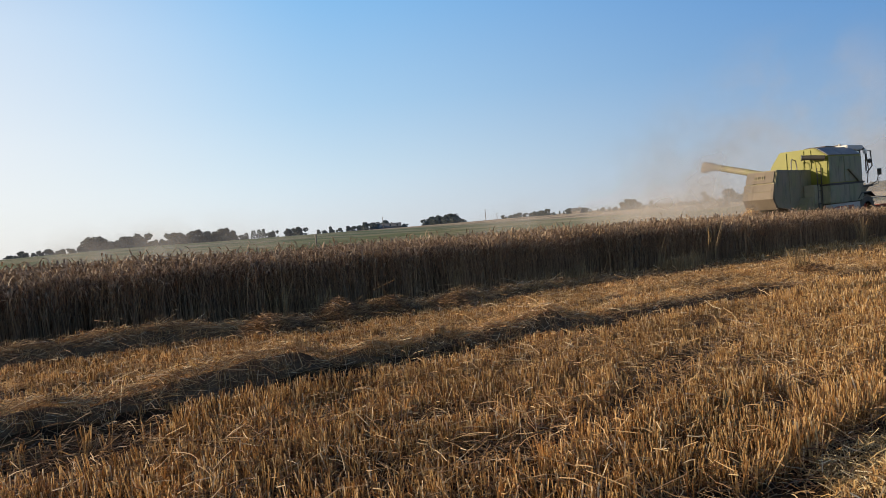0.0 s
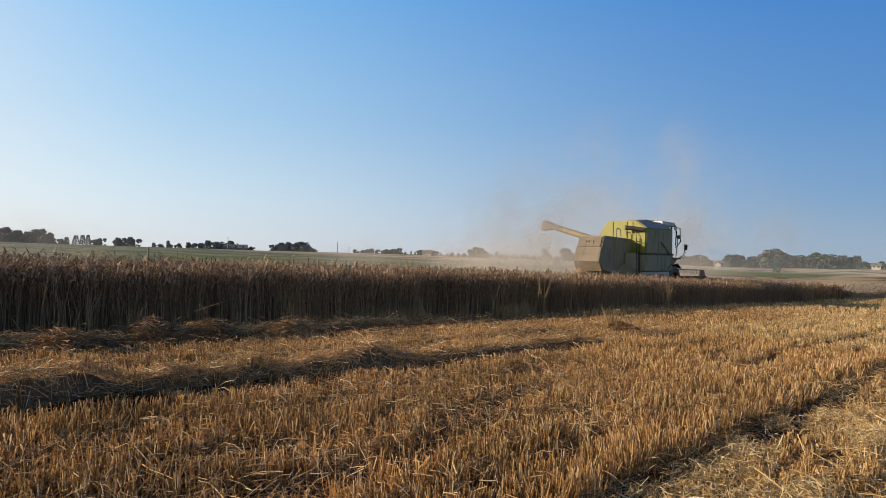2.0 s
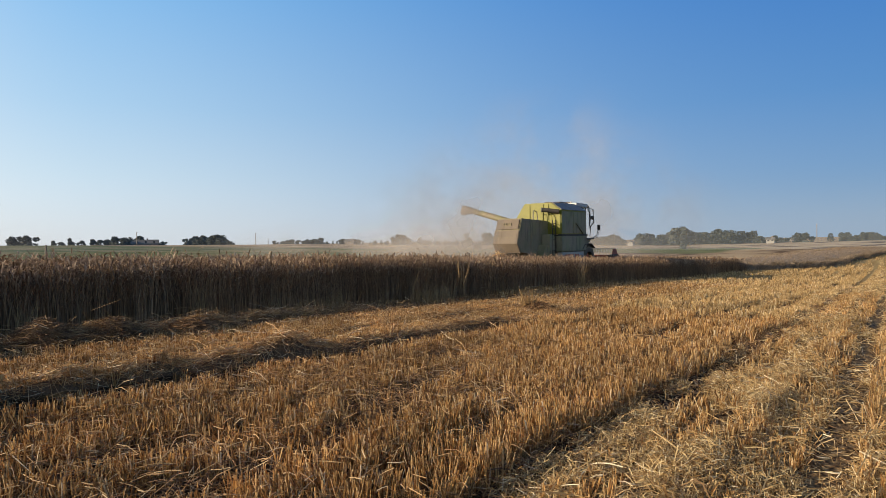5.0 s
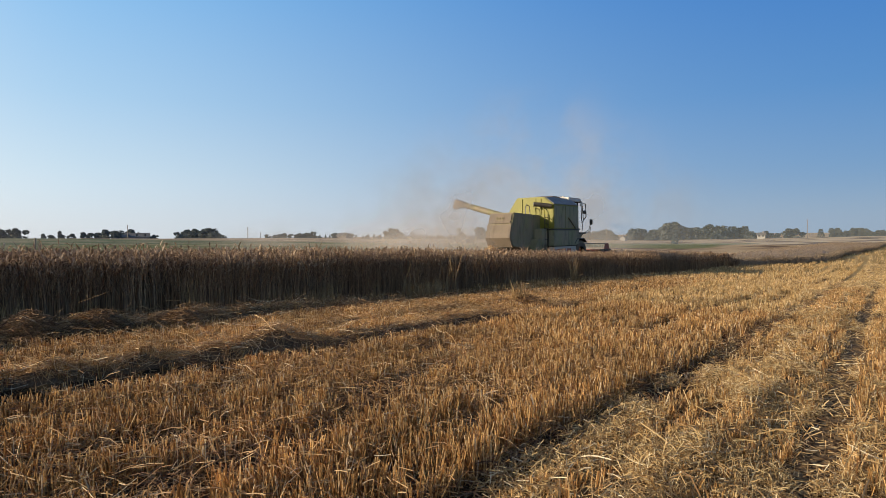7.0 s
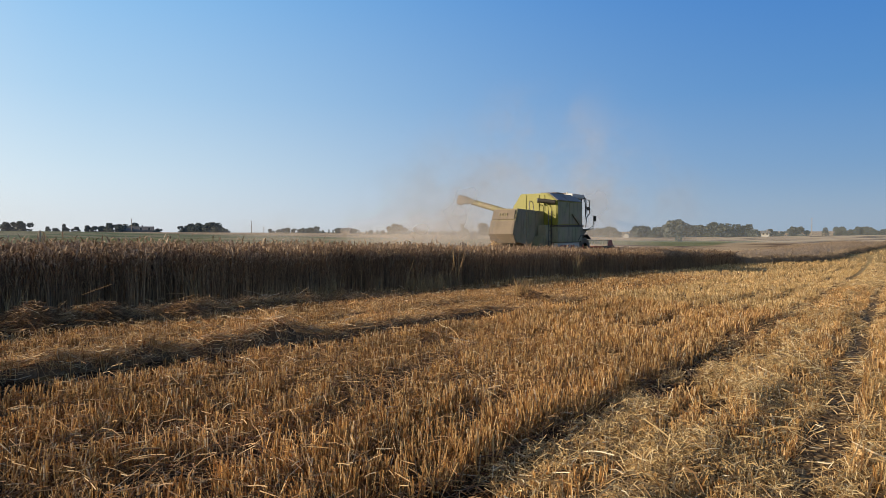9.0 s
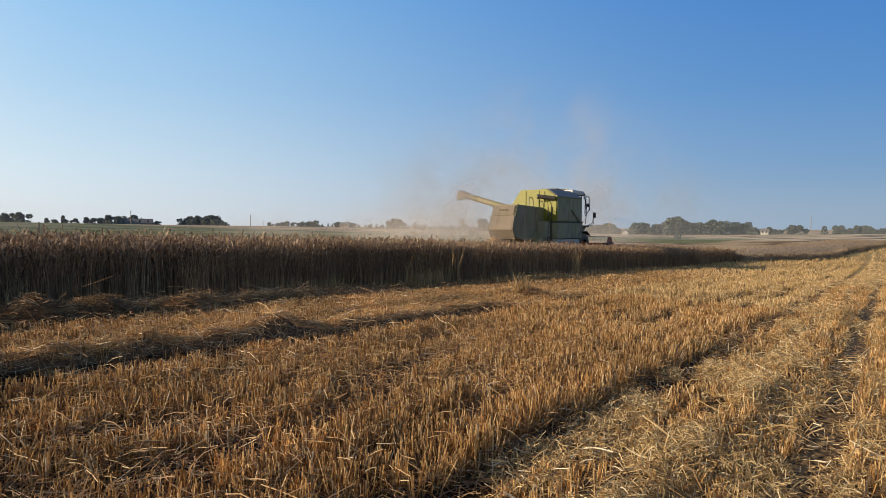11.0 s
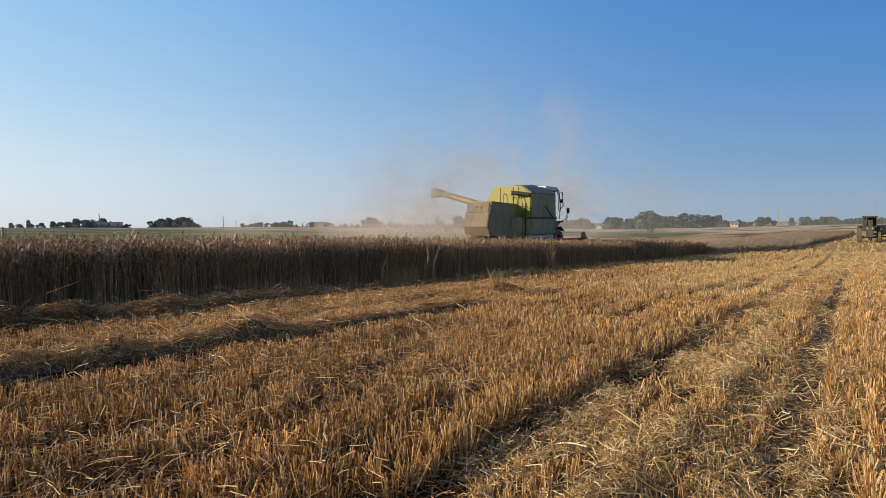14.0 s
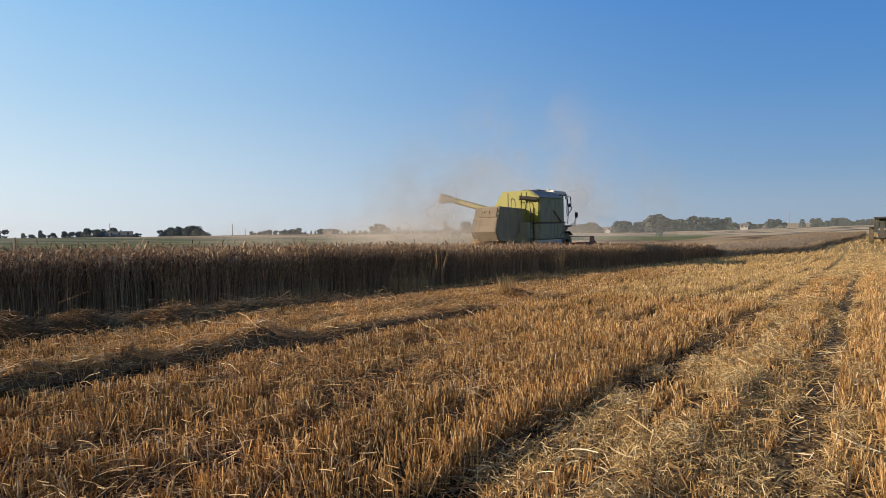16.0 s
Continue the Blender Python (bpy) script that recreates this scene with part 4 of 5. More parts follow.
    part("cab_back_wall", box(B(), -0.8, 0.8, 5.46, 5.5, 2.1, 3.5), M_GREYP, cab)
    roof = part("cab_roof", prism(B(), [(5.1, 3.48), (6.45, 3.45), (6.62, 3.58), (6.58, 3.64), (5.14, 3.66)], -0.95, 0.92, 0.025), M_WHITE, c, "grey-white overhanging cab roof")
    part("roof_hatch", box(B(), -0.6, 0.5, 5.2, 5.6, 3.65, 3.71, 0.02), M_GREYP, roof)
    part("beacon", tube(B(), [(0.6, 5.2, 3.65), (0.6, 5.2, 3.73)], 0.06, 12), M_WHITE, roof)
    part("work_lamp", box(B(), 0.9, 1.04, 6.5, 6.6, 3.25, 3.45, 0.03), M_LAMPGLASS, roof, "pale square work lamp")
    part("work_lamp", tube(B(), [(1.0, 6.72, 2.95), (1.0, 6.86, 2.95)], [0.05, 0.1], 12), M_BLACK, cab, "dark round work lamp")
    part("platform", box(B(), -0.95, 1.2, 5.5, 6.6, 1.84, 1.92, 0.01), M_BLACK, c, "dark driver platform")
    part("platform_bracket", prism(B(), [(5.6, 1.86), (6.6, 1.86), (6.45, 1.72), (5.75, 1.4)], 0.7, 1.05, 0.02), M_LIMEDIRT, c)
    arm = part("mirror_arm", tube(B(), [(1.15, 6.5, 1.9), (1.25, 6.85, 2.05), (1.3, 6.95, 2.4)], 0.018, 6), M_BLACK, c)
    part("mirror_brace", tube(B(), [(1.15, 6.5, 1.86), (1.28, 6.9, 1.95), (1.3, 6.95, 2.2)], 0.014, 6), M_BLACK, arm)
    part("mirror", box(B(), 1.24, 1.4, 6.93, 6.97, 2.3, 2.58, 0.015), M_BLACK, arm, "tall dark rear-view mirror")
    part("door_frame", tube(B(), [(0.98, 6.55, 2.5), (0.98, 6.6, 3.42), (1.02, 6.95, 3.38), (1.04, 6.98, 2.72), (0.98, 6.58, 2.42)], 0.028, 8), M_BLACK, cab, "dark bent mirror and door frame")
    part("visor", prism(B(), [(6.5, 3.62), (6.78, 3.5), (6.8, 3.44), (6.76, 3.43), (6.48, 3.5)], -0.9, 0.9, 0.01), M_BLACK, roof, "dark sun visor")
    part("cab_rail", tube(B(), [(0.98, 6.6, 2.0), (1.0, 6.72, 2.6), (0.98, 6.62, 3.4)], 0.018, 6), M_BLACK, cab)
    # wheels and axles
    for x, out in ((1.05, 1), (-1.05, -1)):
        wheel(c, x, 5.75, 0.76, 0.5, out)
    for x, out in ((0.85, 1), (-0.85, -1)):
        wheel(c, x, 1.4, 0.46, 0.3, out)
    part("rear_axle", box(B(), -0.8, 0.8, 1.32, 1.48, 0.38, 0.54, 0.02), M_BLACK, c)
    part("front_axle", box(B(), -0.95, 0.95, 5.6, 5.9, 0.62, 0.9, 0.03), M_BLACK, c)
    part("mud_guard", prism(B(), [(5.0, 1.35), (5.3, 1.58), (6.1, 1.6), (6.5, 1.4), (6.5, 1.43), (6.1, 1.64), (5.28, 1.62), (4.97, 1.38)], 0.8, 1.3), M_BLACK, c)
    # feeder house and cutting header with its reel
    part("feeder_house", prism(B(), [(5.9, 1.5), (6.2, 1.55), (7.6, 0.75), (7.6, 0.25), (6.0, 0.8)], -0.55, 0.55, 0.03), M_LIMEDIRT, c)
    head = part("cutting_header", prism(B(), [(7.5, 0.2), (7.5, 1.0), (7.56, 1.0), (7.62, 0.3), (8.7, 0.16), (8.7, 0.1), (7.6, 0.1)], -1.5, 1.5, 0.01), M_OLDRED, c, "red cutting header trough")
    for x in (-1.52, 1.5):
        part("header_end", prism(B(), [(7.45, 0.1), (7.5, 1.0), (8.2, 0.95), (9.3, 0.2), (9.3, 0.1)], x, x + 0.04, 0.008), M_OLDRED, head, "red header end plate")
    part("header_auger", tube(B(), [(-1.46, 8.0, 0.42), (1.46, 8.0, 0.42)], 0.16, 14), M_STEEL, head)
    ry, rz, rr = 8.75, 0.95, 0.42
    reel = part("reel", tube(B(), [(-1.45, ry, rz), (1.45, ry, rz)], 0.05, 10), M_OLDRED, c, "red pick-up reel over the crop")
    for x in (-1.46, 1.44):
        part("reel_end", prism(B(), [(ry + math.cos(k * math.pi / 3) * rr, rz + math.sin(k * math.pi / 3) * rr) for k in range(6)], x, x + 0.03, 0.005), M_OLDRED, reel, "red hexagonal reel end plate")
    for k in range(6):
        y, z = ry + math.cos(k * math.pi / 3) * rr, rz + math.sin(k * math.pi / 3) * rr
        bat = part("reel_bat", tube(B(), [(-1.46, y, z), (1.46, y, z)], 0.022, 6), M_STEEL, reel)
        bm = B()
        for i in range(20):
            x = -1.4 + i * 0.147
            tube(bm, [(x, y, z), (x, y - 0.05, z - 0.2)], 0.006, 4)
        tagged(part("tines", bm, M_STEEL, bat), kind="stuff")
    for x in (-1.56, 1.58):
        part("reel_arm", box(B(), x - 0.03, x + 0.03, 7.5, 8.95, 0.93, 1.03, 0.01), M_BLACK, reel)
    return c


combine()


# straw falling out behind the machine
def straw_mound(x, y, rx, ry_, h, count, label, material=M_STRAW, lengths=(0.15, 0.45)):
    n = count
    a, r = rng.uniform(0, 2 * np.pi, n), np.sqrt(rng.random(n))
    px, py = x + np.cos(a) * r * rx, y + np.sin(a) * r * ry_
    pz = land(px, py) + h * (1 - r ** 1.6) * (0.75 + 0.35 * fbm(px * 2, py * 2, 77)) * rng.uniform(0.2, 1.0, n) ** 0.4
    L = rng.uniform(*lengths, n)
    d = unit(rng.uniform(0, 2 * np.pi, n))
    tilt = rng.normal(-0.1, 0.35, n)
    half = (d * np.cos(tilt)[:, None] + np.array([0, 0, 1.0]) * np.sin(tilt)[:, None]) * (L / 2)[:, None]
    c = np.stack([px, py, pz + 0.03], -1)
    p = np.stack([c - half, c + [0, 0, 0.02], c + half], 1)
    p[:, :, 2] = np.maximum(p[:, :, 2], land(p[:, :, 0], p[:, :, 1]) + 0.01)
    s = np.cross(d, np.array([0, 0, 1.0])) * 0.6 + np.array([0, 0, 0.8])
    return stuff("straw_heap", [ribbons(p, np.full((n, 3), 0.012 if rx > 0.6 else 0.006), s)], material, label, "straw")


straw_mound(-13.65, 22.65, 0.9, 1.2, 1.3, 5000, "fresh straw tumbling behind the combine harvester")

for hx, hy, hr, hh in ((-8.0, 2.95, 0.34, 0.30), (-7.85, 3.65, 0.3, 0.27), (-7.75, 4.65, 0.36, 0.2), (-7.7, 1.9, 0.38, 0.26), (-8.2, 5.9, 0.3, 0.16), (-5.75, 10.9, 0.4, 0.2)):
    straw_mound(hx, hy, hr, hr * 1.2, hh, 1300, "small tangled heap of straw on the stubble", M_LITTER, (0.08, 0.26))


# ---- far trees, houses, poles ----
def far_place(az, dist):
    x, y = math.sin(radians(az)) * dist, math.cos(radians(az)) * dist
    return x, y, float(land(x, y))


def crown_mesh(height, width, seed, shape="round", leaves=420):
    """A crown of many leaf clumps on several boughs, with an uneven outline and gaps."""
    r = np.random.default_rng(seed)
    if shape == "spruce":
        k = r.random(leaves) ** 0.8
        z = height * (0.08 + 0.92 * k)
        rad = width * 0.5 * (1 - k) ** 0.9 * (0.45 + 0.55 * np.abs(np.sin(k * 28))) * np.sqrt(r.uniform(0.3, 1, leaves)) + 0.1
        a = r.uniform(0, 2 * np.pi, leaves)
        c = np.stack([np.cos(a) * rad, np.sin(a) * rad, z], -1)
    else:
        nb = 9
        bc = np.stack([r.normal(0, 0.24, nb) * width, r.normal(0, 0.24, nb) * width, height * r.uniform(0.14, 0.8, nb)], -1)
        bc[0] = (0, 0, height * 0.8)
        br = width * r.uniform(0.17, 0.32, nb)
        br = np.minimum(br, (height - bc[:, 2]))
        i = r.integers(0, nb, leaves)
        d = r.normal(0, 1, (leaves, 3))
        d /= np.linalg.norm(d, axis=1)[:, None]
        c = bc[i] + d * (br[i] * r.uniform(0.55, 1.0, leaves))[:, None]
        c[:, 2] = np.clip(c[:, 2], height * 0.02, height)
        low = r.random(leaves) < 0.18
        c[low, 2] = height * r.uniform(0.0, 0.2, low.sum())
    size = width * (0.095 if shape != "spruce" else 0.1) * r.uniform(0.6, 1.4, leaves)
    u = r.normal(0, 1, (leaves, 3))
    u /= np.linalg.norm(u, axis=1)[:, None]
    w = np.cross(u, r.normal(0, 1, (leaves, 3)))
    w /= np.linalg.norm(w, axis=1)[:, None]
    s = size[:, None]
    nrm = np.cross(u, w) * s * 0.35
    v = np.stack([c - u * s, c - w * s * 0.8 + nrm, c + u * s, c + w * s * 0.8 + nrm], 1).reshape(-1, 3)
    f = np.arange(leaves * 4).reshape(-1, 4)
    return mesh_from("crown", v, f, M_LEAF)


def tree_kind(seed, shape):
    """Height 1: trunk with limbs, crown."""
    bm = B()
    tube(bm, [(0, 0, 0), (0.01, 0, 0.25), (0, 0.01, 0.6)], [0.035, 0.028, 0.012], 7)
    rr = random.Random(seed)
    if shape != "spruce":
        for k in range(5):
            a = rr.uniform(0, 6.28)
            z = rr.uniform(0.2, 0.45)
            tube(bm, [(0, 0, z), (math.cos(a) * 0.12, math.sin(a) * 0.12, z + 0.15), (math.cos(a) * 0.22, math.sin(a) * 0.22, z + 0.28)], [0.016, 0.011, 0.004], 5)
    tm = bpy.data.meshes.new("trunk")
    bm.to_mesh(tm)
    bm.free()
    tm.materials.append(M_BARK)
    return tm, crown_mesh(1.0, 0.95 if shape == "round" else 0.42 if shape == "spruce" else 0.55, seed, shape, 900 if shape != "spruce" else 480)


TREE_KINDS = {("round", k): tree_kind(100 + k, "round") for k in range(5)}
TREE_KINDS.update({("tall", k): tree_kind(200 + k, "tall") for k in range(3)})
TREE_KINDS.update({("spruce", k): tree_kind(300 + k, "spruce") for k in range(2)})
TREE_LABEL = {"round": "dark broad-leaved tree on the far rise", "tall": "tall narrow leafy tree on the far rise", "spruce": "dark pointed spruce on the far rise"}
tree_rng = random.Random(4)


def tree(az, top_el, dist, wide=1.0, shape="round"):
    x, y, z = far_place(az, dist)
    h = max(2.0, 1.18 + dist * math.tan(radians(top_el)) - z)
    k = tree_rng.randrange({"round": 5, "tall": 3, "spruce": 2}[shape])
    t = thing("tree", (x, y, z - 0.2), TREE_LABEL[shape], "tree", "trees along the skyline", tree_rng.uniform(0, 360))
    t.scale = (h * wide, h * wide, h)
    for name, me in zip(("trunk", "crown"), TREE_KINDS[shape, k]):
        ob = new(name, me)
        ob.parent = t
    return t


def row_of_trees(az0, az1, el0, el1, step, dist=330, seed=1, shapes=("round",), wide=(0.9, 1.6)):
    r = random.Random(seed)
    az = az0
    while az < az1:
        tree(az, r.uniform(el0, el1), dist + r.uniform(-14, 25), r.uniform(*wide), r.choice(shapes))
        az += step * r.uniform(0.6, 1.4)


# left-hand skyline
row_of_trees(-92.5, -87.5, 0.55, 0.85, 0.7, 330, 21)
row_of_trees(-87.2, -83.2, 1.0, 1.55, 0.6, 325, 22)
row_of_trees(-83.0, -81.0, 0.7, 0.95, 0.6, 330, 23)
row_of_trees(-80.8, -76.2, 1.05, 1.45, 0.6, 325, 24)
row_of_trees(-76.0, -72.2, 0.5, 1.0, 0.55, 325, 25, ("round", "round", "spruce"))
tree(-71.3, 0.85, 320, 1.3), tree(-70.4, 0.92, 318, 1.2)
row_of_trees(-68.6, -66.2, 0.38, 0.5, 0.6, 330, 2)
tree(-67.55, 0.8, 326, 0.7, "tall")
row_of_trees(-66.0, -62.2, 0.5, 0.85, 0.55, 325, 3)
row_of_trees(-62.2, -60.3, 0.22, 0.36, 0.6, 335, 4)
tree(-58.95, 0.58, 322, 1.1)
row_of_trees(-58.2, -56.4, 0.55, 0.88, 0.42, 322, 5)
row_of_trees(-55.8, -54.9, 0.25, 0.48, 0.35, 326, 6)
# rise behind the dust
row_of_trees(-51.6, -47.6, 0.15, 0.55, 0.55, 330, 7)
row_of_trees(-47.4, -38.4, 0.05, 0.4, 0.55, 335, 8, ("round", "round", "tall", "spruce"))
tree(-40.6, 0.75, 320, 1.0), tree(-40.0, 0.6, 322, 1.0)
row_of_trees(-38.2, -30.4, -0.05, 0.3, 0.5, 335, 9)
tree(-34.2, 0.82, 318, 0.8, "tall"), tree(-32.5, 0.85, 318, 1.0, "tall"), tree(-32.1, 0.7, 320, 1.0)
row_of_trees(-31.0, -26.0, 0.1, 0.5, 0.5, 330, 10)
row_of_trees(-25.8, -20.3, 0.05, 0.38, 0.42, 335, 11)
tree(-18.95, 0.3, 322, 0.6, "spruce")
row_of_trees(-18.6, -16.2, 0.2, 0.45, 0.42, 325, 12)
tree(-16.4, 0.6, 322, 0.7, "tall"), tree(-15.5, 0.85, 318, 1.1), tree(-15.0, 0.98, 316, 1.1)
row_of_trees(-14.6, -12.9, 0.35, 0.5, 0.4, 325, 13)
tree(-12.4, 0.72, 318, 1.1), tree(-11.8, 0.62, 318, 1.1)
row_of_trees(-11.3, -9.6, 0.35, 0.5, 0.32, 322, 14, ("round", "spruce", "spruce"))
row_of_trees(-9.2, -7.2, -0.15, 0.08, 0.4, 330, 15)
tree(-6.5, 0.28, 316, 1.4), tree(-6.0, 0.2, 318, 1.3)
tree(-4.3, 0.18, 318, 1.5, "spruce")
row_of_trees(-3.4, -1.0, 0.05, 0.3, 0.33, 322, 16, ("round", "round", "spruce"))
row_of_trees(-0.6, 3.4, -0.05, 0.15, 0.45, 328, 17)
# tree standing alone in the dale, nearer than the wood
tree(-15.2, 0.62, 150, 0.62, "tall")


def house(az, dist, w, d, eaves, ridge_h, wall_m, label, turn=0.0, windows=2):
    x, y, z = far_place(az, dist)
    h = thing("house", (x, y, z - 0.1), label, "house", turn=turn)
    walls = part("wall", prism(B(), [(-d / 2, 0), (d / 2, 0), (d / 2, eaves), (0, ridge_h), (-d / 2, eaves)], -w / 2, w / 2), wall_m, h)
    for s in (-1, 1):
        part("roof", prism(B(), [(s * (d / 2 + 0.4), eaves - 0.25), (0, ridge_h + 0.05), (0, ridge_h + 0.25), (s * (d / 2 + 0.4), eaves - 0.05)], -w / 2 - 0.4, w / 2 + 0.4), M_ROOF, h, "dark grey pitched roof")
    part("chimney", box(B(), w * 0.15, w * 0.15 + 0.6, -0.3, 0.3, ridge_h - 0.5, ridge_h + 0.8, 0.02), M_BRICKW, h)
    for i in range(windows):
        wx = -w / 2 + w * (i + 0.5) / windows
        win = part("window", box(B(), wx - 0.45, wx + 0.45, -d / 2 - 0.04, -d / 2 + 0.02, 1.0, 2.2), M_WALLW, h)
        part("pane", box(B(), wx - 0.38, wx + 0.38, -d / 2 - 0.06, -d / 2 - 0.03, 1.06, 2.14), M_BLACK, win)
    return h


house(-19.5, 312, 2.8, 2.6, 1.3, 2.3, M_WALLW, "small white house with grey roof among trees", 95)
house(-8.5, 300, 3.0, 3.0, 1.9, 2.5, M_WALLW, "small pale outbuilding on the field rise", 10)
house(-62.4, 322, 14, 7, 1.0, 2.5, M_BRICKW, "long low farm barn with dark roof", 62, 4)
house(-44.9, 325, 5, 4, 1.6, 2.6, M_BRICKW, "dull far house half hidden by trees", 20)


def pole(az, dist, top_el, cross=False):
    x, y, z = far_place(az, dist)
    h = 1.18 + dist * math.tan(radians(top_el)) - z
    p = thing("utility_pole", (x, y, z), "slender grey utility pole on the skyline", "pole", "poles on the skyline", 20)
    part("shaft", tube(B(), [(0, 0, -0.3), (0, 0, h)], [0.17, 0.11], 8), M_WOOD, p)
    if cross:
        part("cross_arm", box(B(), -0.9, 0.9, -0.06, 0.06, h - 1.2, h - 1.05, 0.01), M_WOOD, p)
    for s in (-0.3, 0.3):
        part("insulator", tube(B(), [(s, 0, h - 1.1 if cross else h - 0.25), (s, 0, h - 0.8 if cross else h)], 0.05, 6), M_STEEL, p)


for args in ((-62.76, 260, 1.12), (-53.26, 260, 0.92), (-52.2, 330, 0.45), (-20.9, 300, 0.5), (-5.22, 300, 0.92), (1.26, 300, 1.25, True)):
    pole(*args)


# fence posts in the pasture beyond the crop
def fence_post(az, dist, height, lean):
    x, y, z = far_place(az, dist)
    p = thing("fence_post", (x, y, z - 0.1), "weathered grey wooden fence post in pasture", "fence post", "pasture fence", 15)
    part("stake", tube(B(), [(0, 0, 0), (lean, 0, height)], [0.09, 0.075], 8), M_WOOD, p)
    part("staple", box(B(), -0.02, 0.02, -0.11, -0.07, height * 0.8, height * 0.84), M_STEEL, p)


for az, height, lean in ((-69.2, 1.2, 0.08), (-57.3, 0.75, 0.0), (-55.1, 0.85, 0.05), (-53.6, 0.6, -0.03)):
    fence_post(az, 62, height, lean)


# ---- tractor with trailer, coming along the lane ----
def tractor():
    x, y = 1.35, 86.0
    t = thing("tractor", (x, y, float(land(x, y))), "dark dusty farm tractor facing down the lane", "tractor", turn=180)
    t.scale = (1.12, 1.1, 1.24)
    part("bonnet", box(B(), -0.35, 0.35, 0.5, 2.1, 0.95, 1.5, 0.06), M_BLUE, t)
    part("grille", box(B(), -0.28, 0.28, 2.08, 2.12, 0.98, 1.42, 0.01), M_BLACK, t)
    for s in (-0.22, 0.22):
        part("headlight", tube(B(), [(s, 2.09, 1.3), (s, 2.15, 1.3)], 0.08, 10), M_STEEL, t)
    cab = part("cab", box(B(), -0.62, 0.62, -0.9, 0.5, 1.0, 1.5, 0.03), M_BLUE, t)
    for sx in (-0.6, 0.6):
        for sy in (-0.85, 0.48):
            part("cab_post", tube(B(), [(sx, sy, 1.45), (sx * 0.92, sy * 0.95, 2.3)], 0.04, 6), M_BLACK, cab)
    part("seat", box(B(), -0.3, 0.3, -0.6, -0.2, 1.45, 2.05, 0.05), M_BLACK, cab)
    # black sheet added so that the cab looks dark inside
    part("dark_backing", box(B(), -0.56, 0.56, -0.86, -0.82, 1.45, 2.28), M_BLACK, cab)
    part("cab_roof", box(B(), -0.68, 0.68, -1.0, 0.62, 2.28, 2.42, 0.04), M_BLUE, cab)
    part("windscreen", box(B(), -0.56, 0.56, 0.45, 0.46, 1.5, 2.26), M_GLASS, cab).visible_shadow = False
    for s in (-1, 1):
        wheel(t, s * 0.85, -0.5, 0.72, 0.42, s)
        wheel(t, s * 0.8, 1.6, 0.46, 0.28, s)
        part("mud_guard", prism(B(), [(-1.2, 1.3), (-0.8, 1.5), (0.1, 1.5), (0.2, 1.42), (0.1, 1.46), (-0.8, 1.46), (-1.15, 1.27)], min(s * 0.62, s * 1.02), max(s * 0.62, s * 1.02)), M_BLUE, t)
        part("mirror", box(B(), s * 0.8 - 0.08, s * 0.8 + 0.08, 0.5, 0.53, 1.85, 2.15, 0.01), M_BLACK, t)
    part("chassis", prism(B(), [(-0.9, 0.55), (1.9, 0.42), (2.1, 0.6), (2.1, 0.98), (-0.9, 1.02)], -0.3, 0.3, 0.03), M_BLACK, t, "dark chassis and gearbox")
    part("front_axle", box(B(), -0.75, 0.75, 1.5, 1.7, 0.4, 0.58, 0.03), M_BLACK, t)
    part("front_weight", box(B(), -0.3, 0.3, 2.1, 2.35, 0.5, 0.85, 0.03), M_BLACK, t, "dark front ballast weights")
    for s in (-1, 1):
        part("side_pane", box(B(), min(s * 0.57, s * 0.58), max(s * 0.57, s * 0.58), -0.8, 0.44, 1.52, 2.26), M_GLASS, cab).visible_shadow = False
        part("step", box(B(), min(s * 0.5, s * 0.8), max(s * 0.5, s * 0.8), 0.1, 0.45, 0.55, 0.62, 0.01), M_BLACK, t)
    part("exhaust", tube(B(), [(0.28, 0.9, 1.45), (0.28, 0.9, 2.35)], 0.035, 8), M_BLACK, t)
    g = thing("farm_trailer", (x + 1.0, y + 5.4, float(land(x, y + 4.6))), "pale dusty farm trailer hitched behind tractor", "trailer", turn=172)
    body = part("body", box(B(), -1.1, 1.1, -2.0, 2.0, 0.95, 1.9, 0.03), M_GREYP, g)
    for i in range(5):
        part("stake", box(B(), -1.0 + i * 0.48, -0.92 + i * 0.48, 2.0, 2.05, 0.95, 2.0, 0.01), M_STEEL, body)
    part("drawbar", box(B(), -0.08, 0.08, 1.9, 3.3, 0.55, 0.67, 0.01), M_BLACK, g)
    for s in (-1, 1):
        wheel(g, s * 0.95, -0.6, 0.48, 0.3, s)
    part("axle", box(B(), -0.9, 0.9, -0.68, -0.52, 0.42, 0.58), M_BLACK, g)
    part("frame", box(B(), -0.7, 0.7, -1.8, 1.9, 0.72, 0.95), M_BLACK, g)


tractor()


# ---- weeds and stray stalks at the crop's foot ----
def weed(x, y, height, count, spread, material, label, category="weed", wide=1.0):
    n = count
    base = np.stack([x + rng.normal(0, spread * 0.25, n), y + rng.normal(0, spread * 0.25, n), np.zeros(n)], -1)
    base[:, 2] = top(base[:, 0], base[:, 1]) - 0.01
    h = height * rng.uniform(0.55, 1.05, n)
    d = unit(rng.uniform(0, 2 * np.pi, n)) * (h * rng.uniform(0.05, 0.35, n))[:, None]
    s = np.array([0, 0.5, 1.0])
    p = base[:, None, :] + np.array([0, 0, 1.0]) * (h[:, None] * s)[:, :, None] + d[:, None, :] * (s ** 2)[None, :, None]
    v, f = ribbons(p, np.tile([0.008, 0.009, 0.004], (n, 1)) * wide, unit(rng.uniform(0, np.pi, n)))
    return tagged(new("dry_weed", mesh_from("dry_weed", v, f, material)), label, category, kind="stuff")


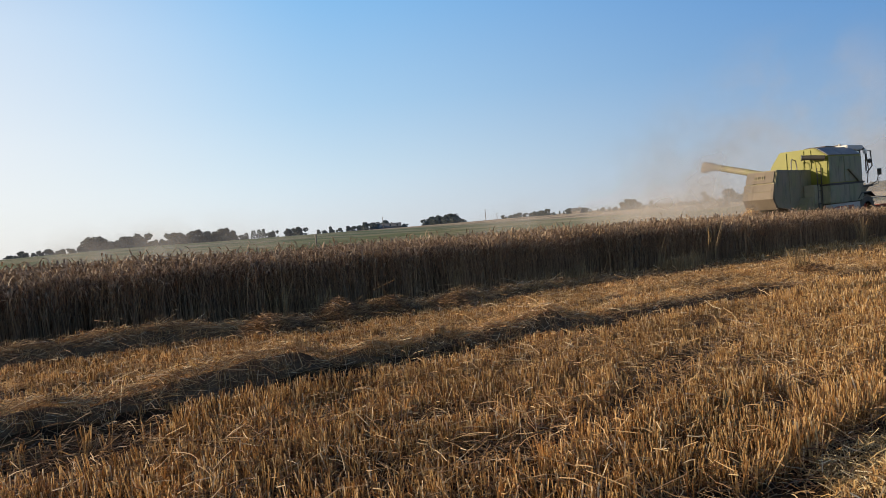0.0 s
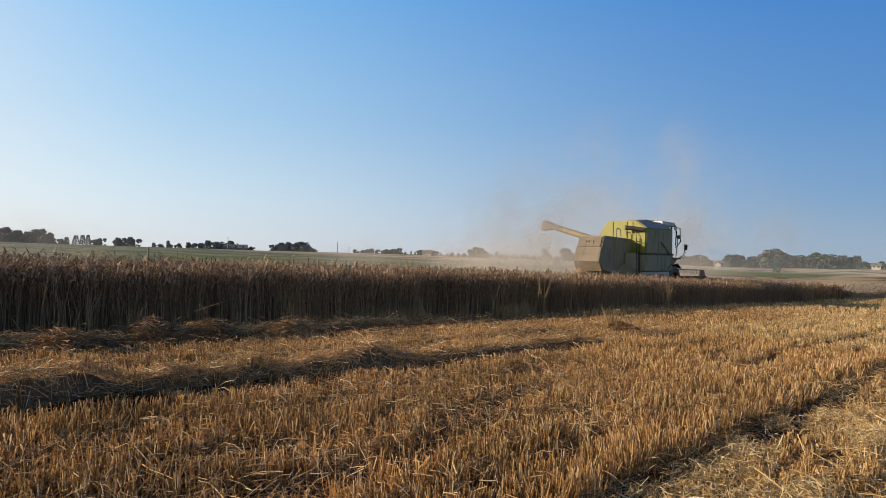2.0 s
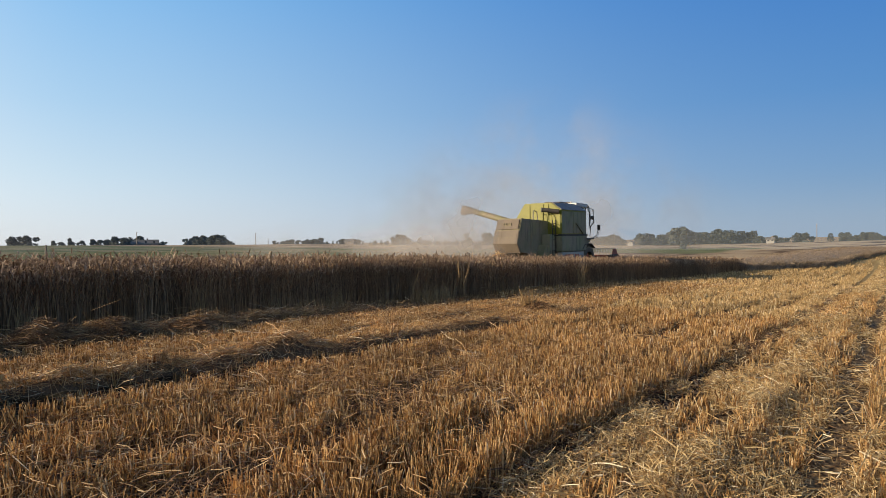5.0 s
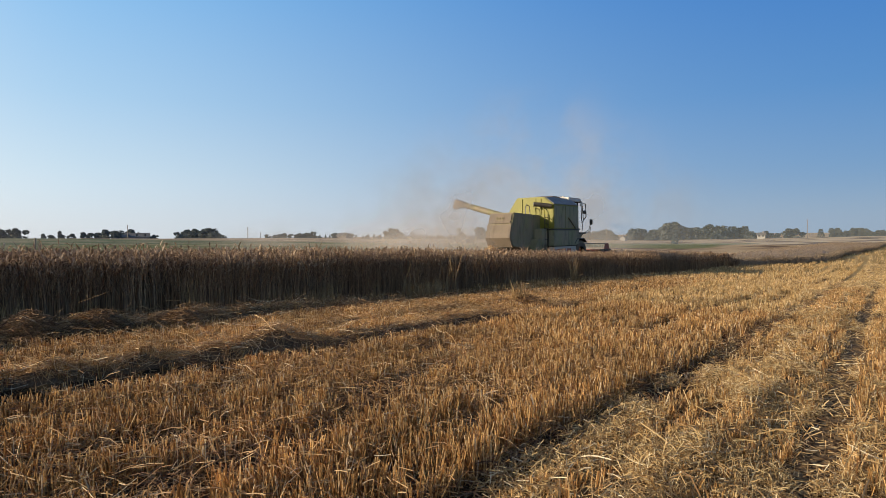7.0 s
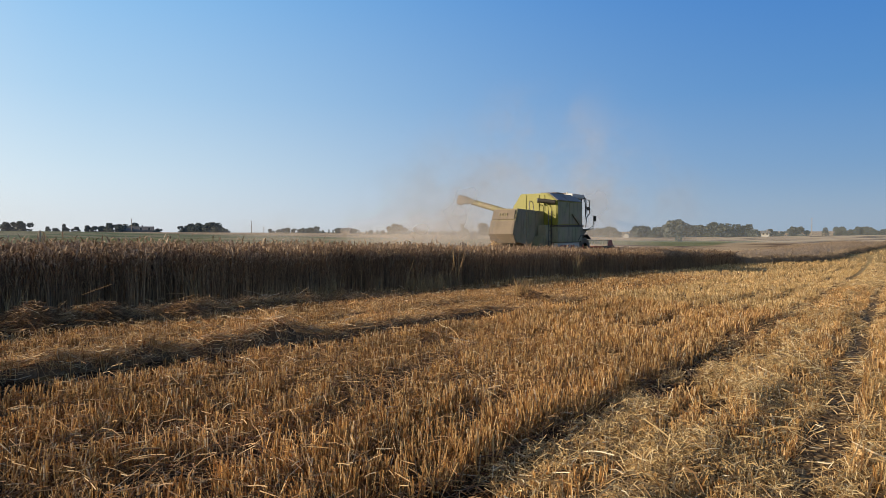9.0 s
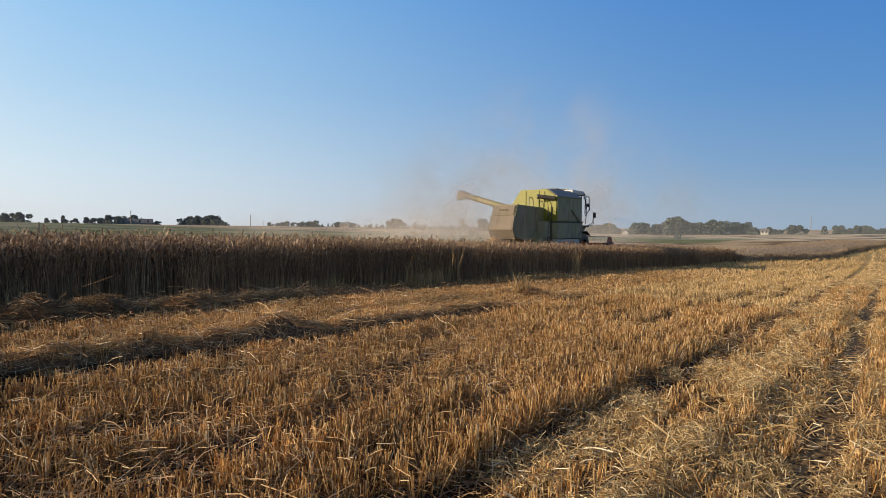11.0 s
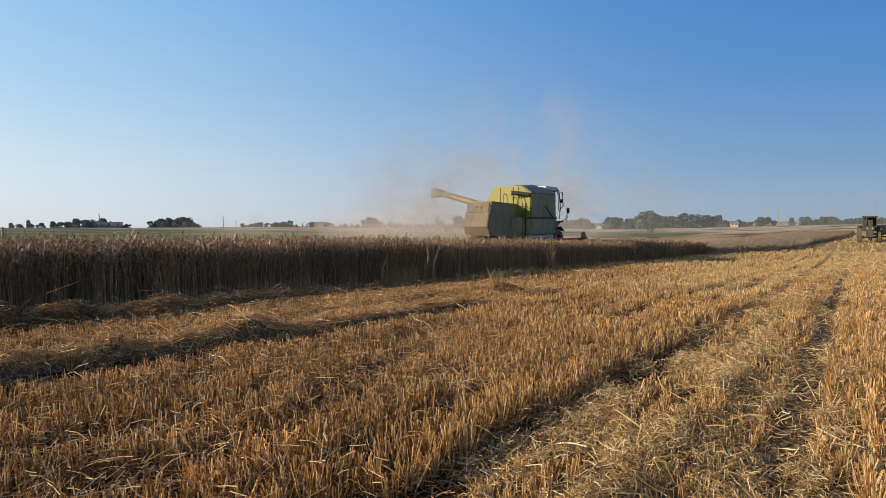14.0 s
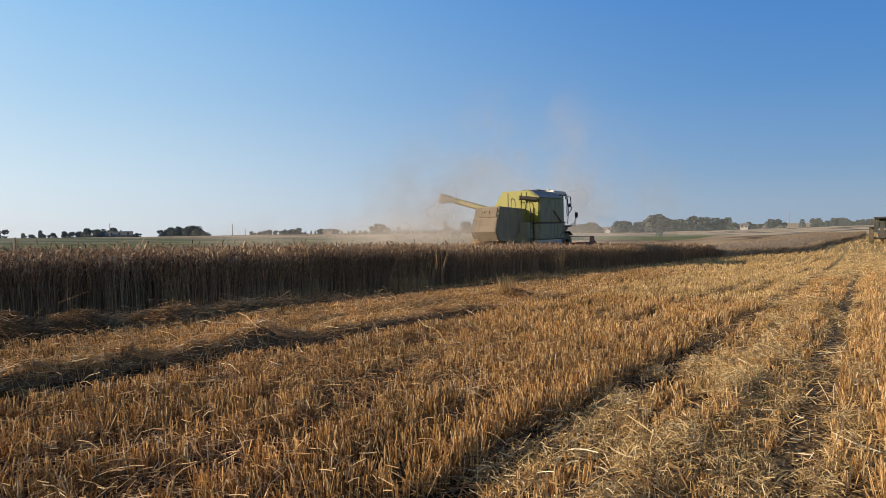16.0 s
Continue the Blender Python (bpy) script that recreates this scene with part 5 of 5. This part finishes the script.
weed(-5.9, 10.75, 0.5, 90, 0.28, M_WEED, "upright tuft of dry yellow stalks in stubble", wide=1.4)
weed(-5.7, 11.2, 0.2, 140, 0.6, M_WEED, "low trampled clump of dry straw")
weed(-8.6, 12.4, 0.95, 11, 0.14, M_WEED, "tall pale stray stalks beside the wheat", wide=1.0)
weed(-8.75, 10.7, 0.75, 10, 0.5, M_WEED, "tall pale stray stalks beside the wheat", wide=1.5)
weed(-8.6, 10.9, 0.32, 160, 0.55, M_WEED, "low bushy clump of dry yellow-brown weed", wide=1.4)
weed(-8.7, 8.1, 0.3, 120, 0.6, M_WEED, "low bushy clump of dry yellow-brown weed", wide=1.2)
weed(-8.7, 11.6, 0.4, 120, 0.6, M_WEED, "low brown weed clump at wheat edge")
weed(-8.75, 19.9, 0.85, 40, 0.25, M_WEED, "upright dry stalk bundle at wheat edge", wide=1.5)
weed(-8.5, 21.5, 0.35, 60, 0.5, M_WEED, "low dry tuft at wheat edge")
for k in range(14):
    yy = 1.0 + k * 1.15 + random.uniform(-0.4, 0.4)
    weed(-9.1 + random.uniform(-0.2, 0.35), yy, random.uniform(0.25, 0.6), random.randint(10, 40), 0.4, M_WEED, "scattered dry weeds at the foot of the wheat")


# ---- dust thrown up by the machine ----
def dust_cloud(veils):
    """Billowing veils of dust hanging in the air, each a gently curved sheet."""
    vs, fs, uvs, k = [], [], [], 8
    for i, (x, y, z, w, h) in enumerate(veils):
        face = Vector((0.86, 0.5, 0)) if i % 2 else Vector((0.8, 0.6, 0))
        for a in range(k + 1):
            for b in range(k + 1):
                u, v = a / k, b / k
                bend = 0.6 * math.sin(u * 3.1 + i) + 0.4 * math.sin(v * 2.7 + 2 * i)
                p = Vector((x, y, z)) + face * ((u - 0.5) * w) + Vector((0.5, -0.86, 0)) * bend
                vs.append((p.x, p.y, z + (v - 0.5) * h))
                uvs.append((u, v))
        o = i * (k + 1) ** 2
        fs += [(o + a * (k + 1) + b, o + (a + 1) * (k + 1) + b, o + (a + 1) * (k + 1) + b + 1, o + a * (k + 1) + b + 1) for a in range(k) for b in range(k)]
    me = mesh_from("dust_cloud", vs, fs, M_DUST)
    layer = me.uv_layers.new(name="veil")
    at = np.array(uvs)[np.array(fs).ravel()]
    layer.data.foreach_set("uv", at.ravel().astype(np.float32))
    me.polygons.foreach_set("use_smooth", np.ones(len(fs), bool))
    tagged(new("dust_cloud", me), "pale brown chaff dust drifting behind the combine", "dust", kind="stuff")


dust_cloud([
    (-15.2, 20.2, 0.8, 8, 4.0), (-16.0, 21.8, 1.6, 11, 6.5), (-17.5, 26.0, 2.6, 14, 9.0), (-16.0, 31.0, 4.6, 18, 13.0),
    (-19.0, 17.5, 0.7, 13, 3.6), (-21.0, 34.0, 0.6, 28, 6.0), (-13.0, 34.0, 2.6, 16, 8.0), (-25.0, 40.0, 0.2, 44, 5.5),
    (-19.0, 1.5, 0.6, 15, 3.0), (-32.0, 3.0, 0.9, 30, 5.0),
])


# ---- added see-through sheet that paints distance haze over the far fields ----
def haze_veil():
    m, n, l = nodes_of("painted_far_haze")
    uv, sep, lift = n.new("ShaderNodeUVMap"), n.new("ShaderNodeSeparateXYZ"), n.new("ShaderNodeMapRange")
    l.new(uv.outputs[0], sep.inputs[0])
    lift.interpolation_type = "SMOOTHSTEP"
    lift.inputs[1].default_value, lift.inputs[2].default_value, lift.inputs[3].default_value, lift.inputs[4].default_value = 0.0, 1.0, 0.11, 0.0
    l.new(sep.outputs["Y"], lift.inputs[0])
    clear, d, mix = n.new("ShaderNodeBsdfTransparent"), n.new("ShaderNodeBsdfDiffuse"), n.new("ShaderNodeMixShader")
    # pale blue laid over the far trees in place of hazy air
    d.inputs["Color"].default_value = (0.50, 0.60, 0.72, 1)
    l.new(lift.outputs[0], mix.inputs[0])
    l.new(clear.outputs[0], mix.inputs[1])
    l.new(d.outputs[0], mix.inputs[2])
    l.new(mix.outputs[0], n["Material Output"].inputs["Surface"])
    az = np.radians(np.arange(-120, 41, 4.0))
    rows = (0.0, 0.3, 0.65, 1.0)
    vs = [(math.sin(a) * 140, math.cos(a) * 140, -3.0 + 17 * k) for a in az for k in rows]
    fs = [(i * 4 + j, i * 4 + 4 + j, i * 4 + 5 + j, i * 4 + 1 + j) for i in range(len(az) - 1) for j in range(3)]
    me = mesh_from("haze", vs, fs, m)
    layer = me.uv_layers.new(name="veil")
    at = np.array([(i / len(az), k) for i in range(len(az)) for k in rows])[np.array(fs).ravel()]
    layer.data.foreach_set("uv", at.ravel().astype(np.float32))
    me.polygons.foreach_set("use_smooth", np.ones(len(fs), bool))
    veil = tagged(new("haze", me), "curved see-through sheet imitating distance haze over far fields", "haze", kind="stuff")
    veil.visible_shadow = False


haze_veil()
